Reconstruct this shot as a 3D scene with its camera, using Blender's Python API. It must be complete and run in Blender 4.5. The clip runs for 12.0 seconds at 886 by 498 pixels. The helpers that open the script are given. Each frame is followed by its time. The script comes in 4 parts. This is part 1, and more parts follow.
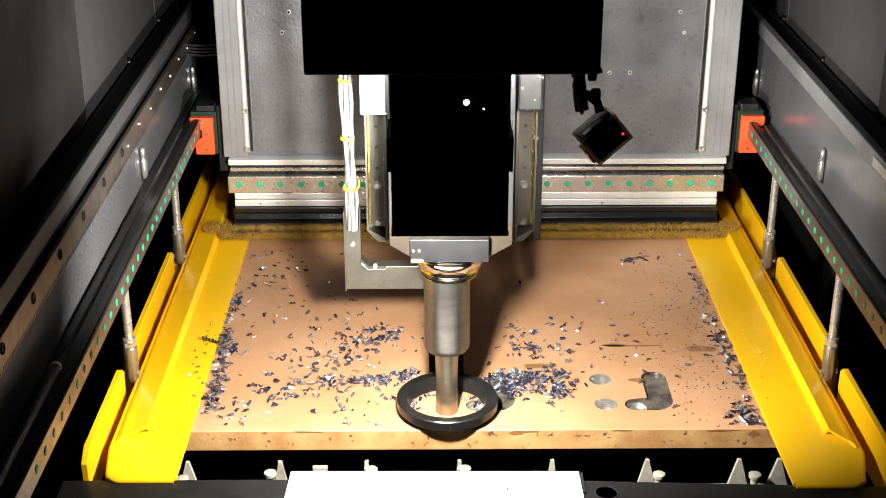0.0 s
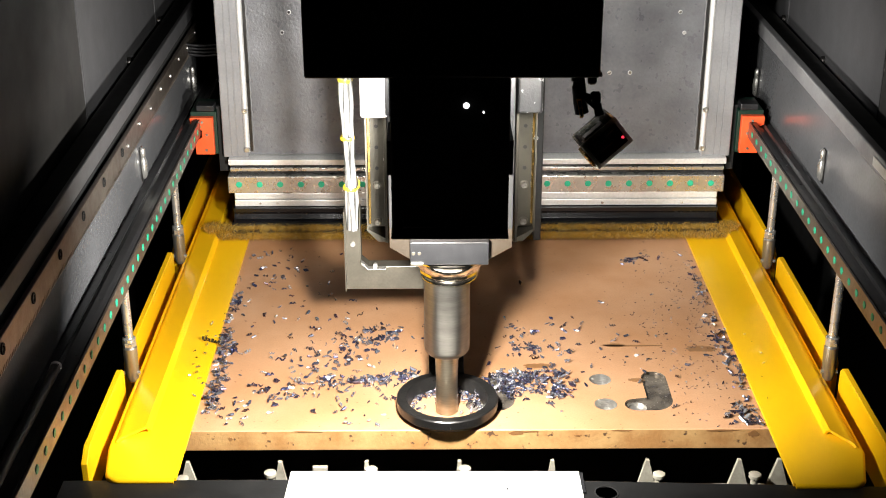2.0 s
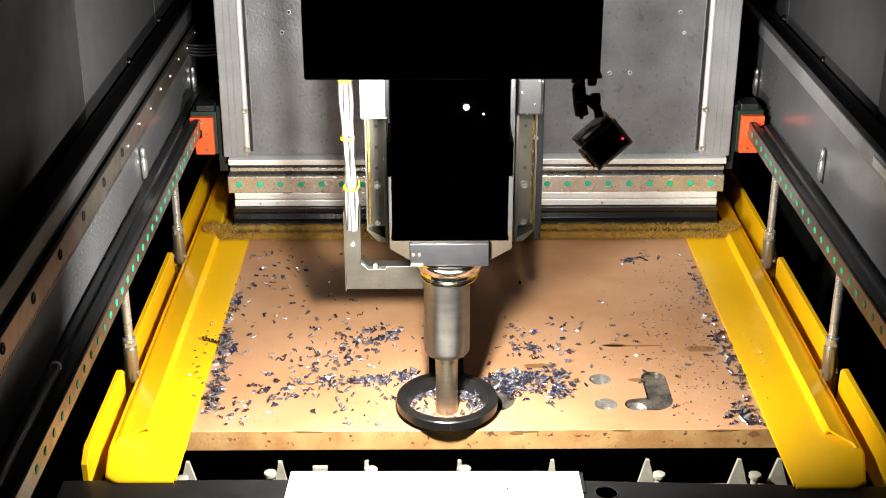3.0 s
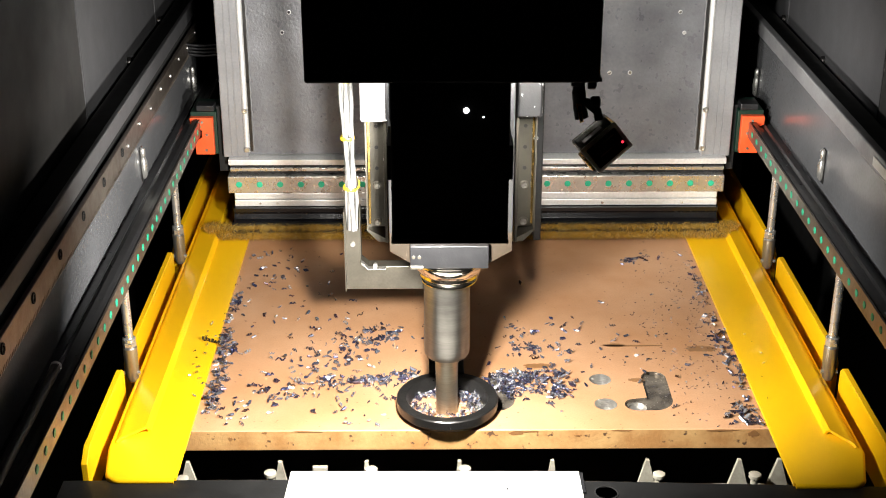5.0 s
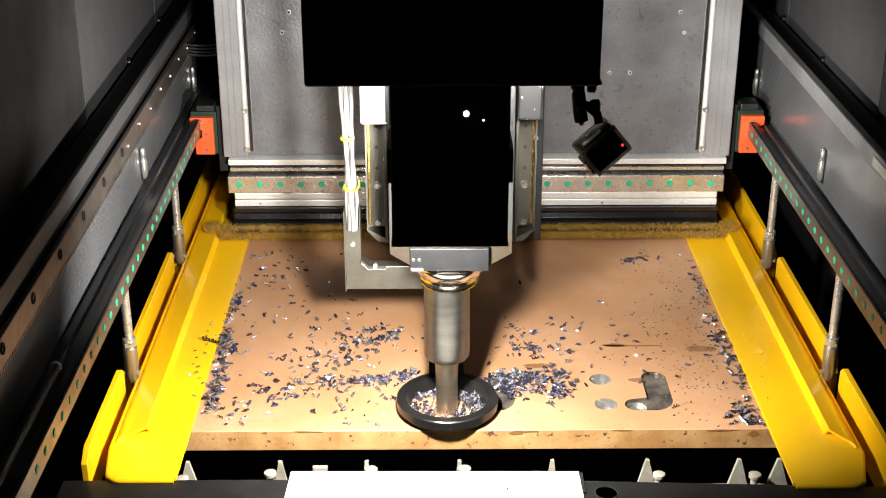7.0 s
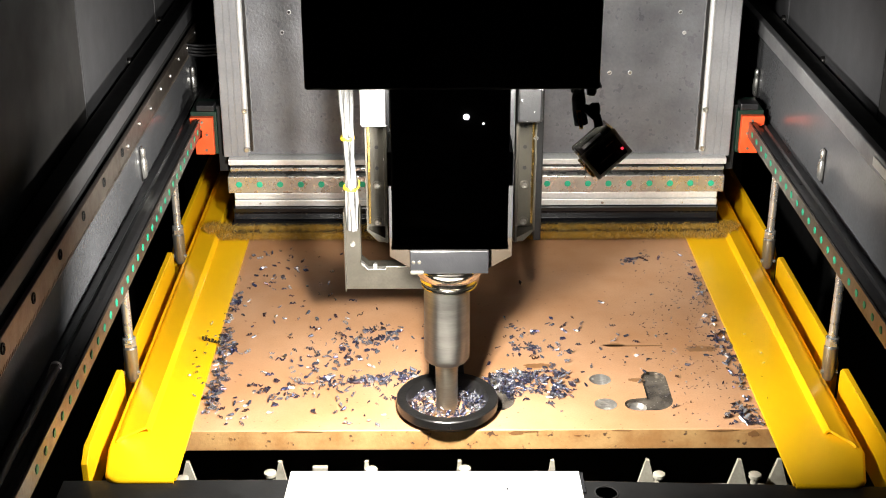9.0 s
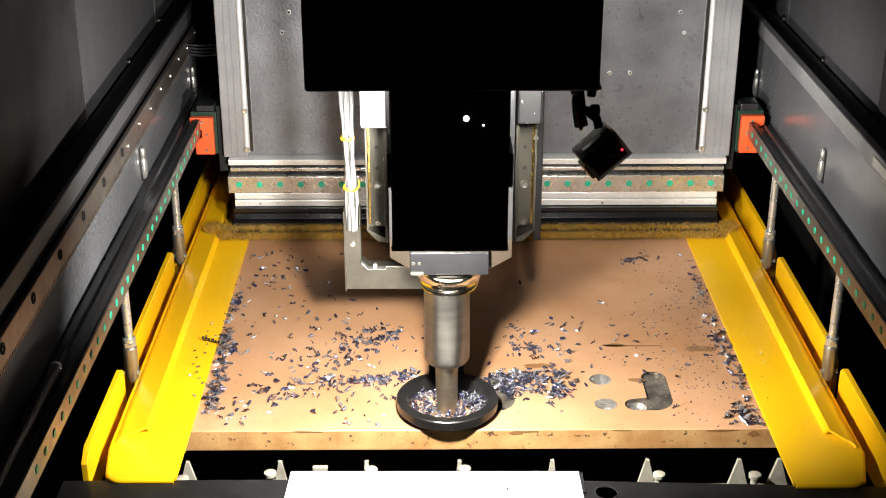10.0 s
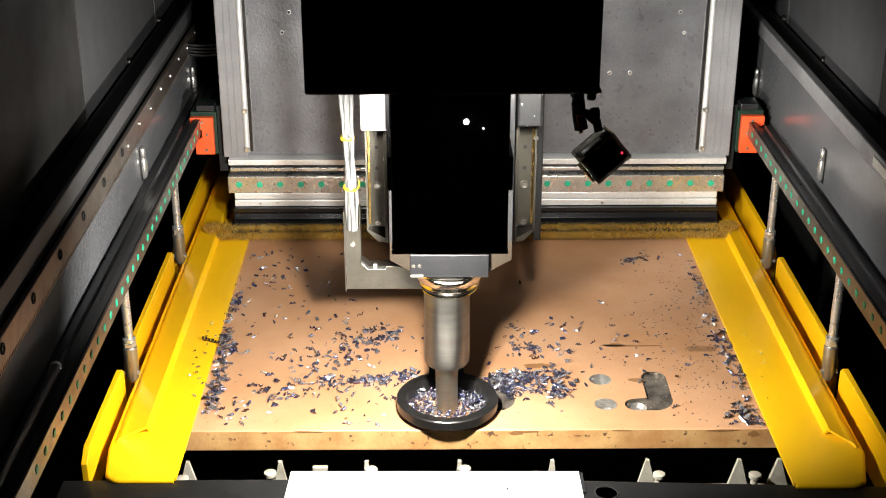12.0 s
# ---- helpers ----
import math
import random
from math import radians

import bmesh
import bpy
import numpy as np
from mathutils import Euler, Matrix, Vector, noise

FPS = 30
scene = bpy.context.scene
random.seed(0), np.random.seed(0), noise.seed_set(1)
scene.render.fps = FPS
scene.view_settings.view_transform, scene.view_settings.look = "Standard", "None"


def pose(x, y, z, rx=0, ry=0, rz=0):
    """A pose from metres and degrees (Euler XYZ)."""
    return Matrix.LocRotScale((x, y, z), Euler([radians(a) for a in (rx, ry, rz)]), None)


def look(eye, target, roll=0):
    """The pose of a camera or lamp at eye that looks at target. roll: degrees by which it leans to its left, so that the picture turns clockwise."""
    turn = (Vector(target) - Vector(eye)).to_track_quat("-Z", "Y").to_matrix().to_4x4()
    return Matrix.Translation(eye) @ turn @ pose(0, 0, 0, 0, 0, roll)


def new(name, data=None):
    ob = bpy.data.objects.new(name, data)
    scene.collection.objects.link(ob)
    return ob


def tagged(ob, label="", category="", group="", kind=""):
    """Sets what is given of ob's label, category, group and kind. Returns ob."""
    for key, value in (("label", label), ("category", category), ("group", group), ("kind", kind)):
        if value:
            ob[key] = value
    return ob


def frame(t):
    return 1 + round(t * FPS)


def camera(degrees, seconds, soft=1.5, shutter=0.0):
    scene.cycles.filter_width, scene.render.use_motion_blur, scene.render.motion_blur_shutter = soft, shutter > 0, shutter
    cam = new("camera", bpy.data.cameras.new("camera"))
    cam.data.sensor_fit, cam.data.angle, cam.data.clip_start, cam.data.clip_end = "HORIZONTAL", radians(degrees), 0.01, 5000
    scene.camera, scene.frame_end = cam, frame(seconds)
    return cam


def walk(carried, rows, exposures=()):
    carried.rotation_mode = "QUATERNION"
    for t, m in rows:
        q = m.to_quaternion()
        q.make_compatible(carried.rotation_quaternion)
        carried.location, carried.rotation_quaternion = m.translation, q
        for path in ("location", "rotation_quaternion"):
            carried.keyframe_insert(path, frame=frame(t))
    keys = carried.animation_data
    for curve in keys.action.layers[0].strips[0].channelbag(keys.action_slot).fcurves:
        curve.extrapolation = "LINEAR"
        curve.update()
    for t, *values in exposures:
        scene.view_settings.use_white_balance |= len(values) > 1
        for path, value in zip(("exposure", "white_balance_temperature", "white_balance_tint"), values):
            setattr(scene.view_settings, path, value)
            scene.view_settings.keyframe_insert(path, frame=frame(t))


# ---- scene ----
# ---------------------------------------------------------------- camera
cam = camera(36.21, 12.0, soft=1.0)
EYE = (0.0, -2.08, 1.277)
YAW, TILT = math.atan(24 * math.cos(math.atan(1065 / 2400)) / 2400), math.atan(1065 / 2400)
TARGET = (EYE[0] + math.sin(YAW) * math.cos(TILT), EYE[1] + math.cos(YAW) * math.cos(TILT), EYE[2] - math.sin(TILT))
walk(cam, [(0.0, look(EYE, TARGET)), (12.0, look(EYE, TARGET))])

# ---------------------------------------------------------------- light
scene.view_settings.exposure = 0.0
world = bpy.data.worlds.new("world")
scene.world = world
world.use_nodes = True
world.node_tree.nodes["Background"].inputs[0].default_value = (0.6, 0.7, 1.0, 1)
world.node_tree.nodes["Background"].inputs[1].default_value = 0.004


def work_lamp(eye, axis, watts, degrees, radius, blend):
    lamp = bpy.data.lights.new("work_lamp", "SPOT")
    lamp.energy, lamp.spot_size, lamp.spot_blend = watts, radians(degrees), blend
    lamp.shadow_soft_size, lamp.color = radius, (1.0, 0.965, 0.90)
    ob = new("work_lamp", lamp)
    ob.matrix_world = look(eye, Vector(eye) + Vector(axis))
    return ob


# the machine's own work lamps: one under the head's black body, two under its cover on either side, all hidden behind them
work_lamp((-0.016, -0.272, 0.458), (-0.02, 0.86, -0.50), 84, 148, 0.024, 0.50)
work_lamp((0.165, -0.240, 0.690), (0.16, 0.96, -0.13), 66, 74, 0.028, 0.62)
work_lamp((-0.112, -0.240, 0.690), (-0.22, 0.95, -0.12), 36, 68, 0.028, 0.66)


# ---------------------------------------------------------------- materials
def mat(name, c1, c2, rough=0.5, metal=0.0, coarse=6.0, fine=140.0, bump=0.1, spread=0.12, speck=None, coat=0.0, stretch=(1, 1, 1)):
    """A surface: two colours mixed by large and small noise, uneven gloss, fine relief, and optional specks."""
    m = bpy.data.materials.new(name)
    m.use_nodes = True
    nt = m.node_tree
    b = nt.nodes["Principled BSDF"]
    link = nt.links.new
    tc = nt.nodes.new("ShaderNodeTexCoord")
    mp = nt.nodes.new("ShaderNodeMapping")
    mp.inputs["Scale"].default_value = stretch
    link(tc.outputs["Object"], mp.inputs["Vector"])

    def noise_at(scale, detail):
        n = nt.nodes.new("ShaderNodeTexNoise")
        n.inputs["Scale"].default_value, n.inputs["Detail"].default_value = scale, detail
        link(mp.outputs["Vector"], n.inputs["Vector"])
        return n.outputs["Fac"]

    def ramp(source, a, z, lo=(0, 0, 0, 1), hi=(1, 1, 1, 1)):
        r = nt.nodes.new("ShaderNodeValToRGB")
        r.color_ramp.elements[0].position, r.color_ramp.elements[1].position = a, z
        r.color_ramp.elements[0].color, r.color_ramp.elements[1].color = lo, hi
        link(source, r.inputs["Fac"])
        return r.outputs["Color"]

    def mix(kind, fac, a, z):
        x = nt.nodes.new("ShaderNodeMix")
        x.data_type, x.blend_type = "RGBA", kind
        for value, socket in ((fac, x.inputs[0]), (a, x.inputs[6]), (z, x.inputs[7])):
            if isinstance(value, (float, int)):
                socket.default_value = value
            elif isinstance(value, tuple):
                socket.default_value = value
            else:
                link(value, socket)
        return x.outputs[2]

    big, small = noise_at(coarse, 6.0), noise_at(fine, 3.0)
    col = mix("MIX", ramp(big, 0.35, 0.65), (*c1, 1), (*c2, 1))
    col = mix("MULTIPLY", 0.5, col, ramp(small, 0.2, 0.8, (0.72, 0.72, 0.72, 1), (1.15, 1.15, 1.15, 1)))
    if speck:
        col = mix("MIX", ramp(noise_at(fine * 0.35, 8.0), speck[1], speck[1] + 0.05), col, (*speck[0], 1))
    link(col, b.inputs["Base Color"])
    rr = nt.nodes.new("ShaderNodeMapRange")
    rr.inputs["To Min"].default_value, rr.inputs["To Max"].default_value = max(0.03, rough - spread), min(1, rough + spread)
    link(noise_at(coarse * 4, 5.0), rr.inputs["Value"])
    link(rr.outputs["Result"], b.inputs["Roughness"])
    b.inputs["Metallic"].default_value = metal
    b.inputs["Coat Weight"].default_value = coat
    bp = nt.nodes.new("ShaderNodeBump")
    bp.inputs["Strength"].default_value, bp.inputs["Distance"].default_value = bump, 0.002
    link(small, bp.inputs["Height"])
    link(bp.outputs["Normal"], b.inputs["Normal"])
    return m


M_PLATE = mat("mill_scale_steel", (0.50, 0.28, 0.152), (0.41, 0.205, 0.094), 0.55, 0.0, 4.5, 300, 0.10, 0.16, ((0.20, 0.08, 0.035), 0.665))
M_PLATE_EDGE = mat("rusted_cut_edge", (0.52, 0.32, 0.13), (0.36, 0.18, 0.06), 0.65, 0.1, 14, 150, 0.4, 0.12, ((0.08, 0.04, 0.02), 0.62))
M_BORE = mat("bored_steel", (0.66, 0.64, 0.60), (0.46, 0.44, 0.41), 0.34, 0.85, 30, 300, 0.1)
M_OIL = mat("oiled_milled_steel", (0.30, 0.26, 0.21), (0.10, 0.085, 0.07), 0.24, 0.6, 35, 240, 0.15)
M_YELLOW = mat("yellow_paint", (0.92, 0.53, 0.007), (0.90, 0.515, 0.006), 0.30, 0.0, 2.5, 700, 0.010, 0.06, ((0.45, 0.26, 0.01), 0.79))
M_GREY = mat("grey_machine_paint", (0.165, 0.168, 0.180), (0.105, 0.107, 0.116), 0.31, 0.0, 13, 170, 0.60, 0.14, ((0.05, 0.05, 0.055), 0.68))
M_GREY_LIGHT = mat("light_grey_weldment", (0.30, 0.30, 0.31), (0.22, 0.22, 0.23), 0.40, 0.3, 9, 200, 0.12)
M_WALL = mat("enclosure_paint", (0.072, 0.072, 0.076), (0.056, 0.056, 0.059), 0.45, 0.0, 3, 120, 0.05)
M_BEAM = mat("beam_paint", (0.125, 0.127, 0.134), (0.100, 0.102, 0.108), 0.22, 0.0, 5, 160, 0.06, 0.1)
M_BLACK = mat("black_coating", (0.0035, 0.0035, 0.0035), (0.0025, 0.0025, 0.0025), 0.85, 0.0, 8, 120, 0.03)
M_RUBBER = mat("black_profile", (0.018, 0.018, 0.02), (0.012, 0.012, 0.013), 0.32, 0.0, 12, 160, 0.05)
M_STEEL = mat("ground_steel", (0.66, 0.65, 0.62), (0.54, 0.53, 0.50), 0.28, 0.8, 14, 220, 0.06, 0.1)
M_DULL = mat("dull_steel", (0.40, 0.38, 0.34), (0.30, 0.28, 0.25), 0.42, 0.9, 14, 220, 0.1, 0.1)
M_RACK = mat("oily_rack_steel", (0.33, 0.29, 0.25), (0.22, 0.18, 0.15), 0.36, 0.9, 12, 160, 0.15)
M_DARKST = mat("blackened_steel", (0.06, 0.058, 0.056), (0.035, 0.033, 0.032), 0.32, 0.8, 16, 220, 0.12)
M_SHANK = mat("nickel_shank", (0.38, 0.34, 0.26), (0.31, 0.275, 0.21), 0.36, 0.95, 10, 60, 0.03, 0.08, None, 0, (1, 1, 8))
M_SLEEVE = mat("tool_sleeve", (0.17, 0.16, 0.145), (0.13, 0.122, 0.11), 0.34, 0.95, 8, 60, 0.04, 0.08, None, 0, (1, 1, 8))
# amber light bounced off the orange plate, put into a metal's colour
M_AMBER_LIT = mat("amber_lit_metal", (0.75, 0.48, 0.14), (0.62, 0.38, 0.10), 0.25, 1.0, 20, 160, 0.04)
M_POLISH = mat("polished_steel", (0.62, 0.58, 0.50), (0.54, 0.50, 0.43), 0.16, 1.0, 20, 160, 0.02, 0.05)
M_ORANGE = mat("orange_plastic", (0.85, 0.10, 0.025), (0.78, 0.085, 0.02), 0.4, 0.0, 20, 160, 0.03)
M_GREEN = mat("green_plastic", (0.02, 0.42, 0.24), (0.015, 0.34, 0.19), 0.45, 0.0, 60, 260, 0.05)
M_DKGREEN = mat("dark_green_plastic", (0.005, 0.028, 0.017), (0.004, 0.02, 0.012), 0.4, 0.0, 60, 260, 0.05)
M_WHITE = mat("white_sheet", (0.80, 0.79, 0.76), (0.76, 0.75, 0.72), 0.55, 0.0, 5, 90, 0.04)
M_ALU = mat("bare_aluminium", (0.78, 0.78, 0.77), (0.68, 0.68, 0.67), 0.45, 0.5, 10, 200, 0.1)
M_NOSE_BROWN = mat("browned_nose_steel", (0.030, 0.021, 0.013), (0.020, 0.014, 0.008), 0.42, 0.3, 18, 240, 0.1)
M_CABLE = mat("grey_white_cable", (0.24, 0.237, 0.23), (0.15, 0.149, 0.145), 0.42, 0.0, 20, 120, 0.03)
M_TIE = mat("yellow_cable_tie", (0.70, 0.58, 0.03), (0.62, 0.50, 0.02), 0.4, 0.0, 30, 160, 0.03)
M_FLOOR = mat("dark_concrete", (0.10, 0.095, 0.09), (0.07, 0.066, 0.062), 0.75, 0.0, 2, 40, 0.2)
M_HALL = mat("hall_wall", (0.16, 0.16, 0.16), (0.13, 0.13, 0.13), 0.8, 0.0, 1, 20, 0.1)
M_SLAT = mat("pale_scaled_slat", (0.42, 0.40, 0.33), (0.27, 0.25, 0.20), 0.55, 0.15, 30, 200, 0.2, 0.1)
M_NOSE = mat("dark_nose_steel", (0.011, 0.011, 0.012), (0.007, 0.007, 0.008), 0.38, 0.2, 18, 240, 0.1)
M_SLIDE = mat("oiled_slide_steel", (0.070, 0.064, 0.050), (0.046, 0.042, 0.033), 0.36, 0.5, 16, 240, 0.08, 0.1)
M_BLOCK = mat("cast_aluminium_block", (0.72, 0.72, 0.72), (0.55, 0.55, 0.55), 0.5, 0.3, 40, 260, 0.5, 0.1)
M_PALE = mat("pale_oiled_steel", (0.118, 0.107, 0.085), (0.082, 0.074, 0.059), 0.36, 0.55, 16, 240, 0.08, 0.1)
M_BAR = mat("worn_black_paint", (0.007, 0.007, 0.007), (0.005, 0.005, 0.005), 0.5, 0.0, 9, 160, 0.1, 0.15, ((0.05, 0.045, 0.04), 0.72))
M_EXTRUSION = mat("black_anodised_extrusion", (0.006, 0.006, 0.007), (0.004, 0.004, 0.005), 0.24, 0.0, 20, 200, 0.15, 0.1, ((0.10, 0.10, 0.10), 0.70))
M_SCUFF = mat("scuffed_black_paint", (0.009, 0.009, 0.010), (0.006, 0.006, 0.006), 0.4, 0.0, 20, 200, 0.3, 0.1, ((0.45, 0.45, 0.45), 0.62))
M_STAIN = mat("oil_stain", (0.26, 0.13, 0.05), (0.20, 0.095, 0.035), 0.4, 0.0, 40, 260, 0.05)
# the enclosure wall's shade towards the front, put into a darker colour
M_WALL_SHADED = mat("shaded_enclosure_paint", (0.026, 0.025, 0.024), (0.019, 0.018, 0.017), 0.5, 0.0, 4, 120, 0.05)
M_SCREEN = mat("dark_screen", (0.006, 0.007, 0.009), (0.004, 0.005, 0.006), 0.12, 0.0, 10, 100, 0.0, 0.03)
M_ORANGE_TAG = mat("amber_print", (0.65, 0.28, 0.03), (0.55, 0.22, 0.02), 0.5, 0.0, 60, 200, 0.0)


def island_material(name, stops, metal, rough):
    """Loose metal pieces of many tones, one tone a piece; six stops of place and colour."""
    m = bpy.data.materials.new(name)
    m.use_nodes = True
    nt = m.node_tree
    b = nt.nodes["Principled BSDF"]
    geo, info = nt.nodes.new("ShaderNodeNewGeometry"), nt.nodes.new("ShaderNodeObjectInfo")
    add = nt.nodes.new("ShaderNodeMath")
    add.operation = "ADD"
    nt.links.new(geo.outputs["Random Per Island"], add.inputs[0])
    nt.links.new(info.outputs["Random"], add.inputs[1])
    fr = nt.nodes.new("ShaderNodeMath")
    fr.operation = "FRACT"
    nt.links.new(add.outputs[0], fr.inputs[0])
    r = nt.nodes.new("ShaderNodeValToRGB")
    for k, (p, c) in enumerate(stops):
        e = r.color_ramp.elements[0] if k == 0 else r.color_ramp.elements.new(p) if k < 5 else r.color_ramp.elements[-1]
        e.position, e.color = p, (*c, 1)
    nt.links.new(fr.outputs[0], r.inputs["Fac"])
    nt.links.new(r.outputs["Color"], b.inputs["Base Color"])
    b.inputs["Metallic"].default_value, b.inputs["Roughness"].default_value = metal, rough
    return m


M_CHIP = island_material("steel_swarf", ((0.0, (0.09, 0.10, 0.22)), (0.25, (0.11, 0.12, 0.20)), (0.50, (0.34, 0.35, 0.42)), (0.78, (0.90, 0.90, 0.92)), (0.88, (0.18, 0.15, 0.25)), (1.0, (0.12, 0.07, 0.04))), 0.86, 0.24)
M_BRISTLE = island_material("brass_bristle", ((0.0, (0.12, 0.06, 0.006)), (0.25, (0.42, 0.23, 0.02)), (0.5, (0.78, 0.47, 0.06)), (0.78, (0.92, 0.66, 0.14)), (0.92, (0.95, 0.85, 0.50)), (1.0, (0.10, 0.05, 0.01))), 0.6, 0.28)


def glow(name, colour, strength):
    m = bpy.data.materials.new(name)
    m.use_nodes = True
    b = m.node_tree.nodes["Principled BSDF"]
    b.inputs["Base Color"].default_value = (*colour, 1)
    b.inputs["Emission Color"].default_value = (*colour, 1)
    b.inputs["Emission Strength"].default_value = strength
    return m


M_LED_RED, M_GLOW_WHITE = glow("red_indicator", (1.0, 0.03, 0.06), 2.0), glow("white_glow", (1.0, 0.97, 1.0), 3.0)


def clear_plastic():
    m = bpy.data.materials.new("clear_polycarbonate")
    m.use_nodes = True
    b = m.node_tree.nodes["Principled BSDF"]
    # warm tint stands for the amber light on the housing's edges
    b.inputs["Base Color"].default_value = (0.92, 0.86, 0.72, 1)
    b.inputs["Transmission Weight"].default_value = 0.9
    b.inputs["Roughness"].default_value, b.inputs["IOR"].default_value = 0.12, 1.3
    return m


M_CLEAR = clear_plastic()


def frosted_plastic():
    m = clear_plastic()
    m.name = "frosted_polycarbonate"
    b = m.node_tree.nodes["Principled BSDF"]
    b.inputs["Base Color"].default_value = (0.85, 0.80, 0.70, 1)
    b.inputs["Transmission Weight"].default_value, b.inputs["Roughness"].default_value = 0.45, 0.4
    return m


M_FROST = frosted_plastic()

# ---------------------------------------------------------------- mesh helpers
ORIGIN = {}


def thing(name, base, label, category, group="", kind=""):
    ob = new(name)
    ob.empty_display_size = 0.05
    ob.location = base
    ORIGIN[ob.name] = Vector(base)
    return tagged(ob, label, category, group, kind)


def part(name, bm, material, parent=None, label="", kind="", smooth=False):
    """Links a bmesh, drawn in world metres, as one mesh object under a thing or a part."""
    o = ORIGIN[parent.name] if parent else Vector((0, 0, 0))
    bmesh.ops.recalc_face_normals(bm, faces=bm.faces)
    bm.transform(Matrix.Translation(-o))
    me = bpy.data.meshes.new(name)
    bm.to_mesh(me)
    bm.free()
    if smooth:
        for p in me.polygons:
            p.use_smooth = True
        me.set_sharp_from_angle(angle=radians(38))
    for m in material if isinstance(material, (list, tuple)) else (material,):
        me.materials.append(m)
    ob = new(name, me)
    if parent:
        ob.parent = parent
    ORIGIN[ob.name] = o
    return tagged(ob, label, "", "", kind)


def structure(name, bm, material, label, category):
    return tagged(part(name, bm, material), label, category, "", "structure")


def box(x0, x1, y0, y1, z0, z1, bevel=0.0, bm=None, seg=2):
    own = bmesh.new()
    v = [own.verts.new((x, y, z)) for x in (x0, x1) for y in (y0, y1) for z in (z0, z1)]
    for f in ((0, 1, 3, 2), (4, 6, 7, 5), (0, 4, 5, 1), (2, 3, 7, 6), (0, 2, 6, 4), (1, 5, 7, 3)):
        own.faces.new([v[i] for i in f])
    if bevel:
        bmesh.ops.bevel(own, geom=own.edges[:], offset=bevel, segments=seg, profile=0.5, affect="EDGES")
    return join(bm, own)


def join(bm, own):
    if bm is None:
        return own
    me = bpy.data.meshes.new("t")
    own.to_mesh(me)
    own.free()
    bm.from_mesh(me)
    bpy.data.meshes.remove(me)
    return bm


def prism(points, axis, a, b, bevel=0.0, bm=None):
    """A polygon drawn in the plane across an axis, pulled from a to b along it."""
    own = bmesh.new()

    def at(p, w):
        return {"x": (w, p[0], p[1]), "y": (p[0], w, p[1]), "z": (p[0], p[1], w)}[axis]

    lo, hi = [own.verts.new(at(p, a)) for p in points], [own.verts.new(at(p, b)) for p in points]
    n = len(points)
    own.faces.new(lo)
    own.faces.new(hi[::-1])
    for i in range(n):
        own.faces.new((lo[i], hi[i], hi[(i + 1) % n], lo[(i + 1) % n]))
    bmesh.ops.recalc_face_normals(own, faces=own.faces)
    if bevel:
        bmesh.ops.bevel(own, geom=own.edges[:], offset=bevel, segments=2, profile=0.5, affect="EDGES")
    return join(bm, own)


def lathe(profile, centre, n=40, bm=None, turn=None, closed=False):
    """A profile of (radius, height) spun about the z axis through centre; turn: a matrix applied before the shift."""
    own = bmesh.new()
    rings = []
    for r, h in profile:
        rings.append([own.verts.new((r * math.cos(2 * math.pi * k / n), r * math.sin(2 * math.pi * k / n), h)) for k in range(n)])
    pairs = list(zip(rings, rings[1:])) + ([(rings[-1], rings[0])] if closed else [])
    for a, b in pairs:
        for k in range(n):
            own.faces.new((a[k], a[(k + 1) % n], b[(k + 1) % n], b[k]))
    if not closed:
        own.faces.new(rings[0])
        own.faces.new(rings[-1][::-1])
    if turn:
        own.transform(turn)
    own.transform(Matrix.Translation(centre))
    return join(bm, own)


def rod(p0, p1, r, n=16, bm=None, r1=None):
    d = Vector(p1) - Vector(p0)
    t = Vector((0, 0, 1)).rotation_difference(d).to_matrix().to_4x4()
    return lathe([(r, 0), (r if r1 is None else r1, d.length)], p0, n, bm, t)


TO_FRONT = Matrix.Rotation(radians(90), 4, "X")     # local z to -y
TO_RIGHT = Matrix.Rotation(radians(90), 4, "Y")     # local z to +x
TO_LEFT = Matrix.Rotation(radians(-90), 4, "Y")


def screw(centre, r, turn, parent, material=None, name="screw", n=14):
    """A socket-head screw with a chamfered rim and a recessed socket."""
    bm = lathe([(r, -0.002), (r, r * 0.55), (r * 0.85, r * 0.75), (r * 0.5, r * 0.75), (r * 0.45, r * 0.3)], centre, n, None, turn)
    return part(name, bm, material or M_STEEL, parent, "", "", True)


def tube(points, r, n=10, bm=None):
    """A bent round cable through points."""
    own = bmesh.new()
    pts = [Vector(p) for p in points]
    rings = []
    for i, p in enumerate(pts):
        d = (pts[min(i + 1, len(pts) - 1)] - pts[max(i - 1, 0)]).normalized()
        q = Vector((0, 0, 1)).rotation_difference(d)
        rings.append([own.verts.new(p + q @ Vector((r * math.cos(2 * math.pi * k / n), r * math.sin(2 * math.pi * k / n), 0))) for k in range(n)])
    for a, b in zip(rings, rings[1:]):
        for k in range(n):
            own.faces.new((a[k], a[(k + 1) % n], b[(k + 1) % n], b[k]))
    own.faces.new(rings[0])
    own.faces.new(rings[-1][::-1])
    return join(bm, own)


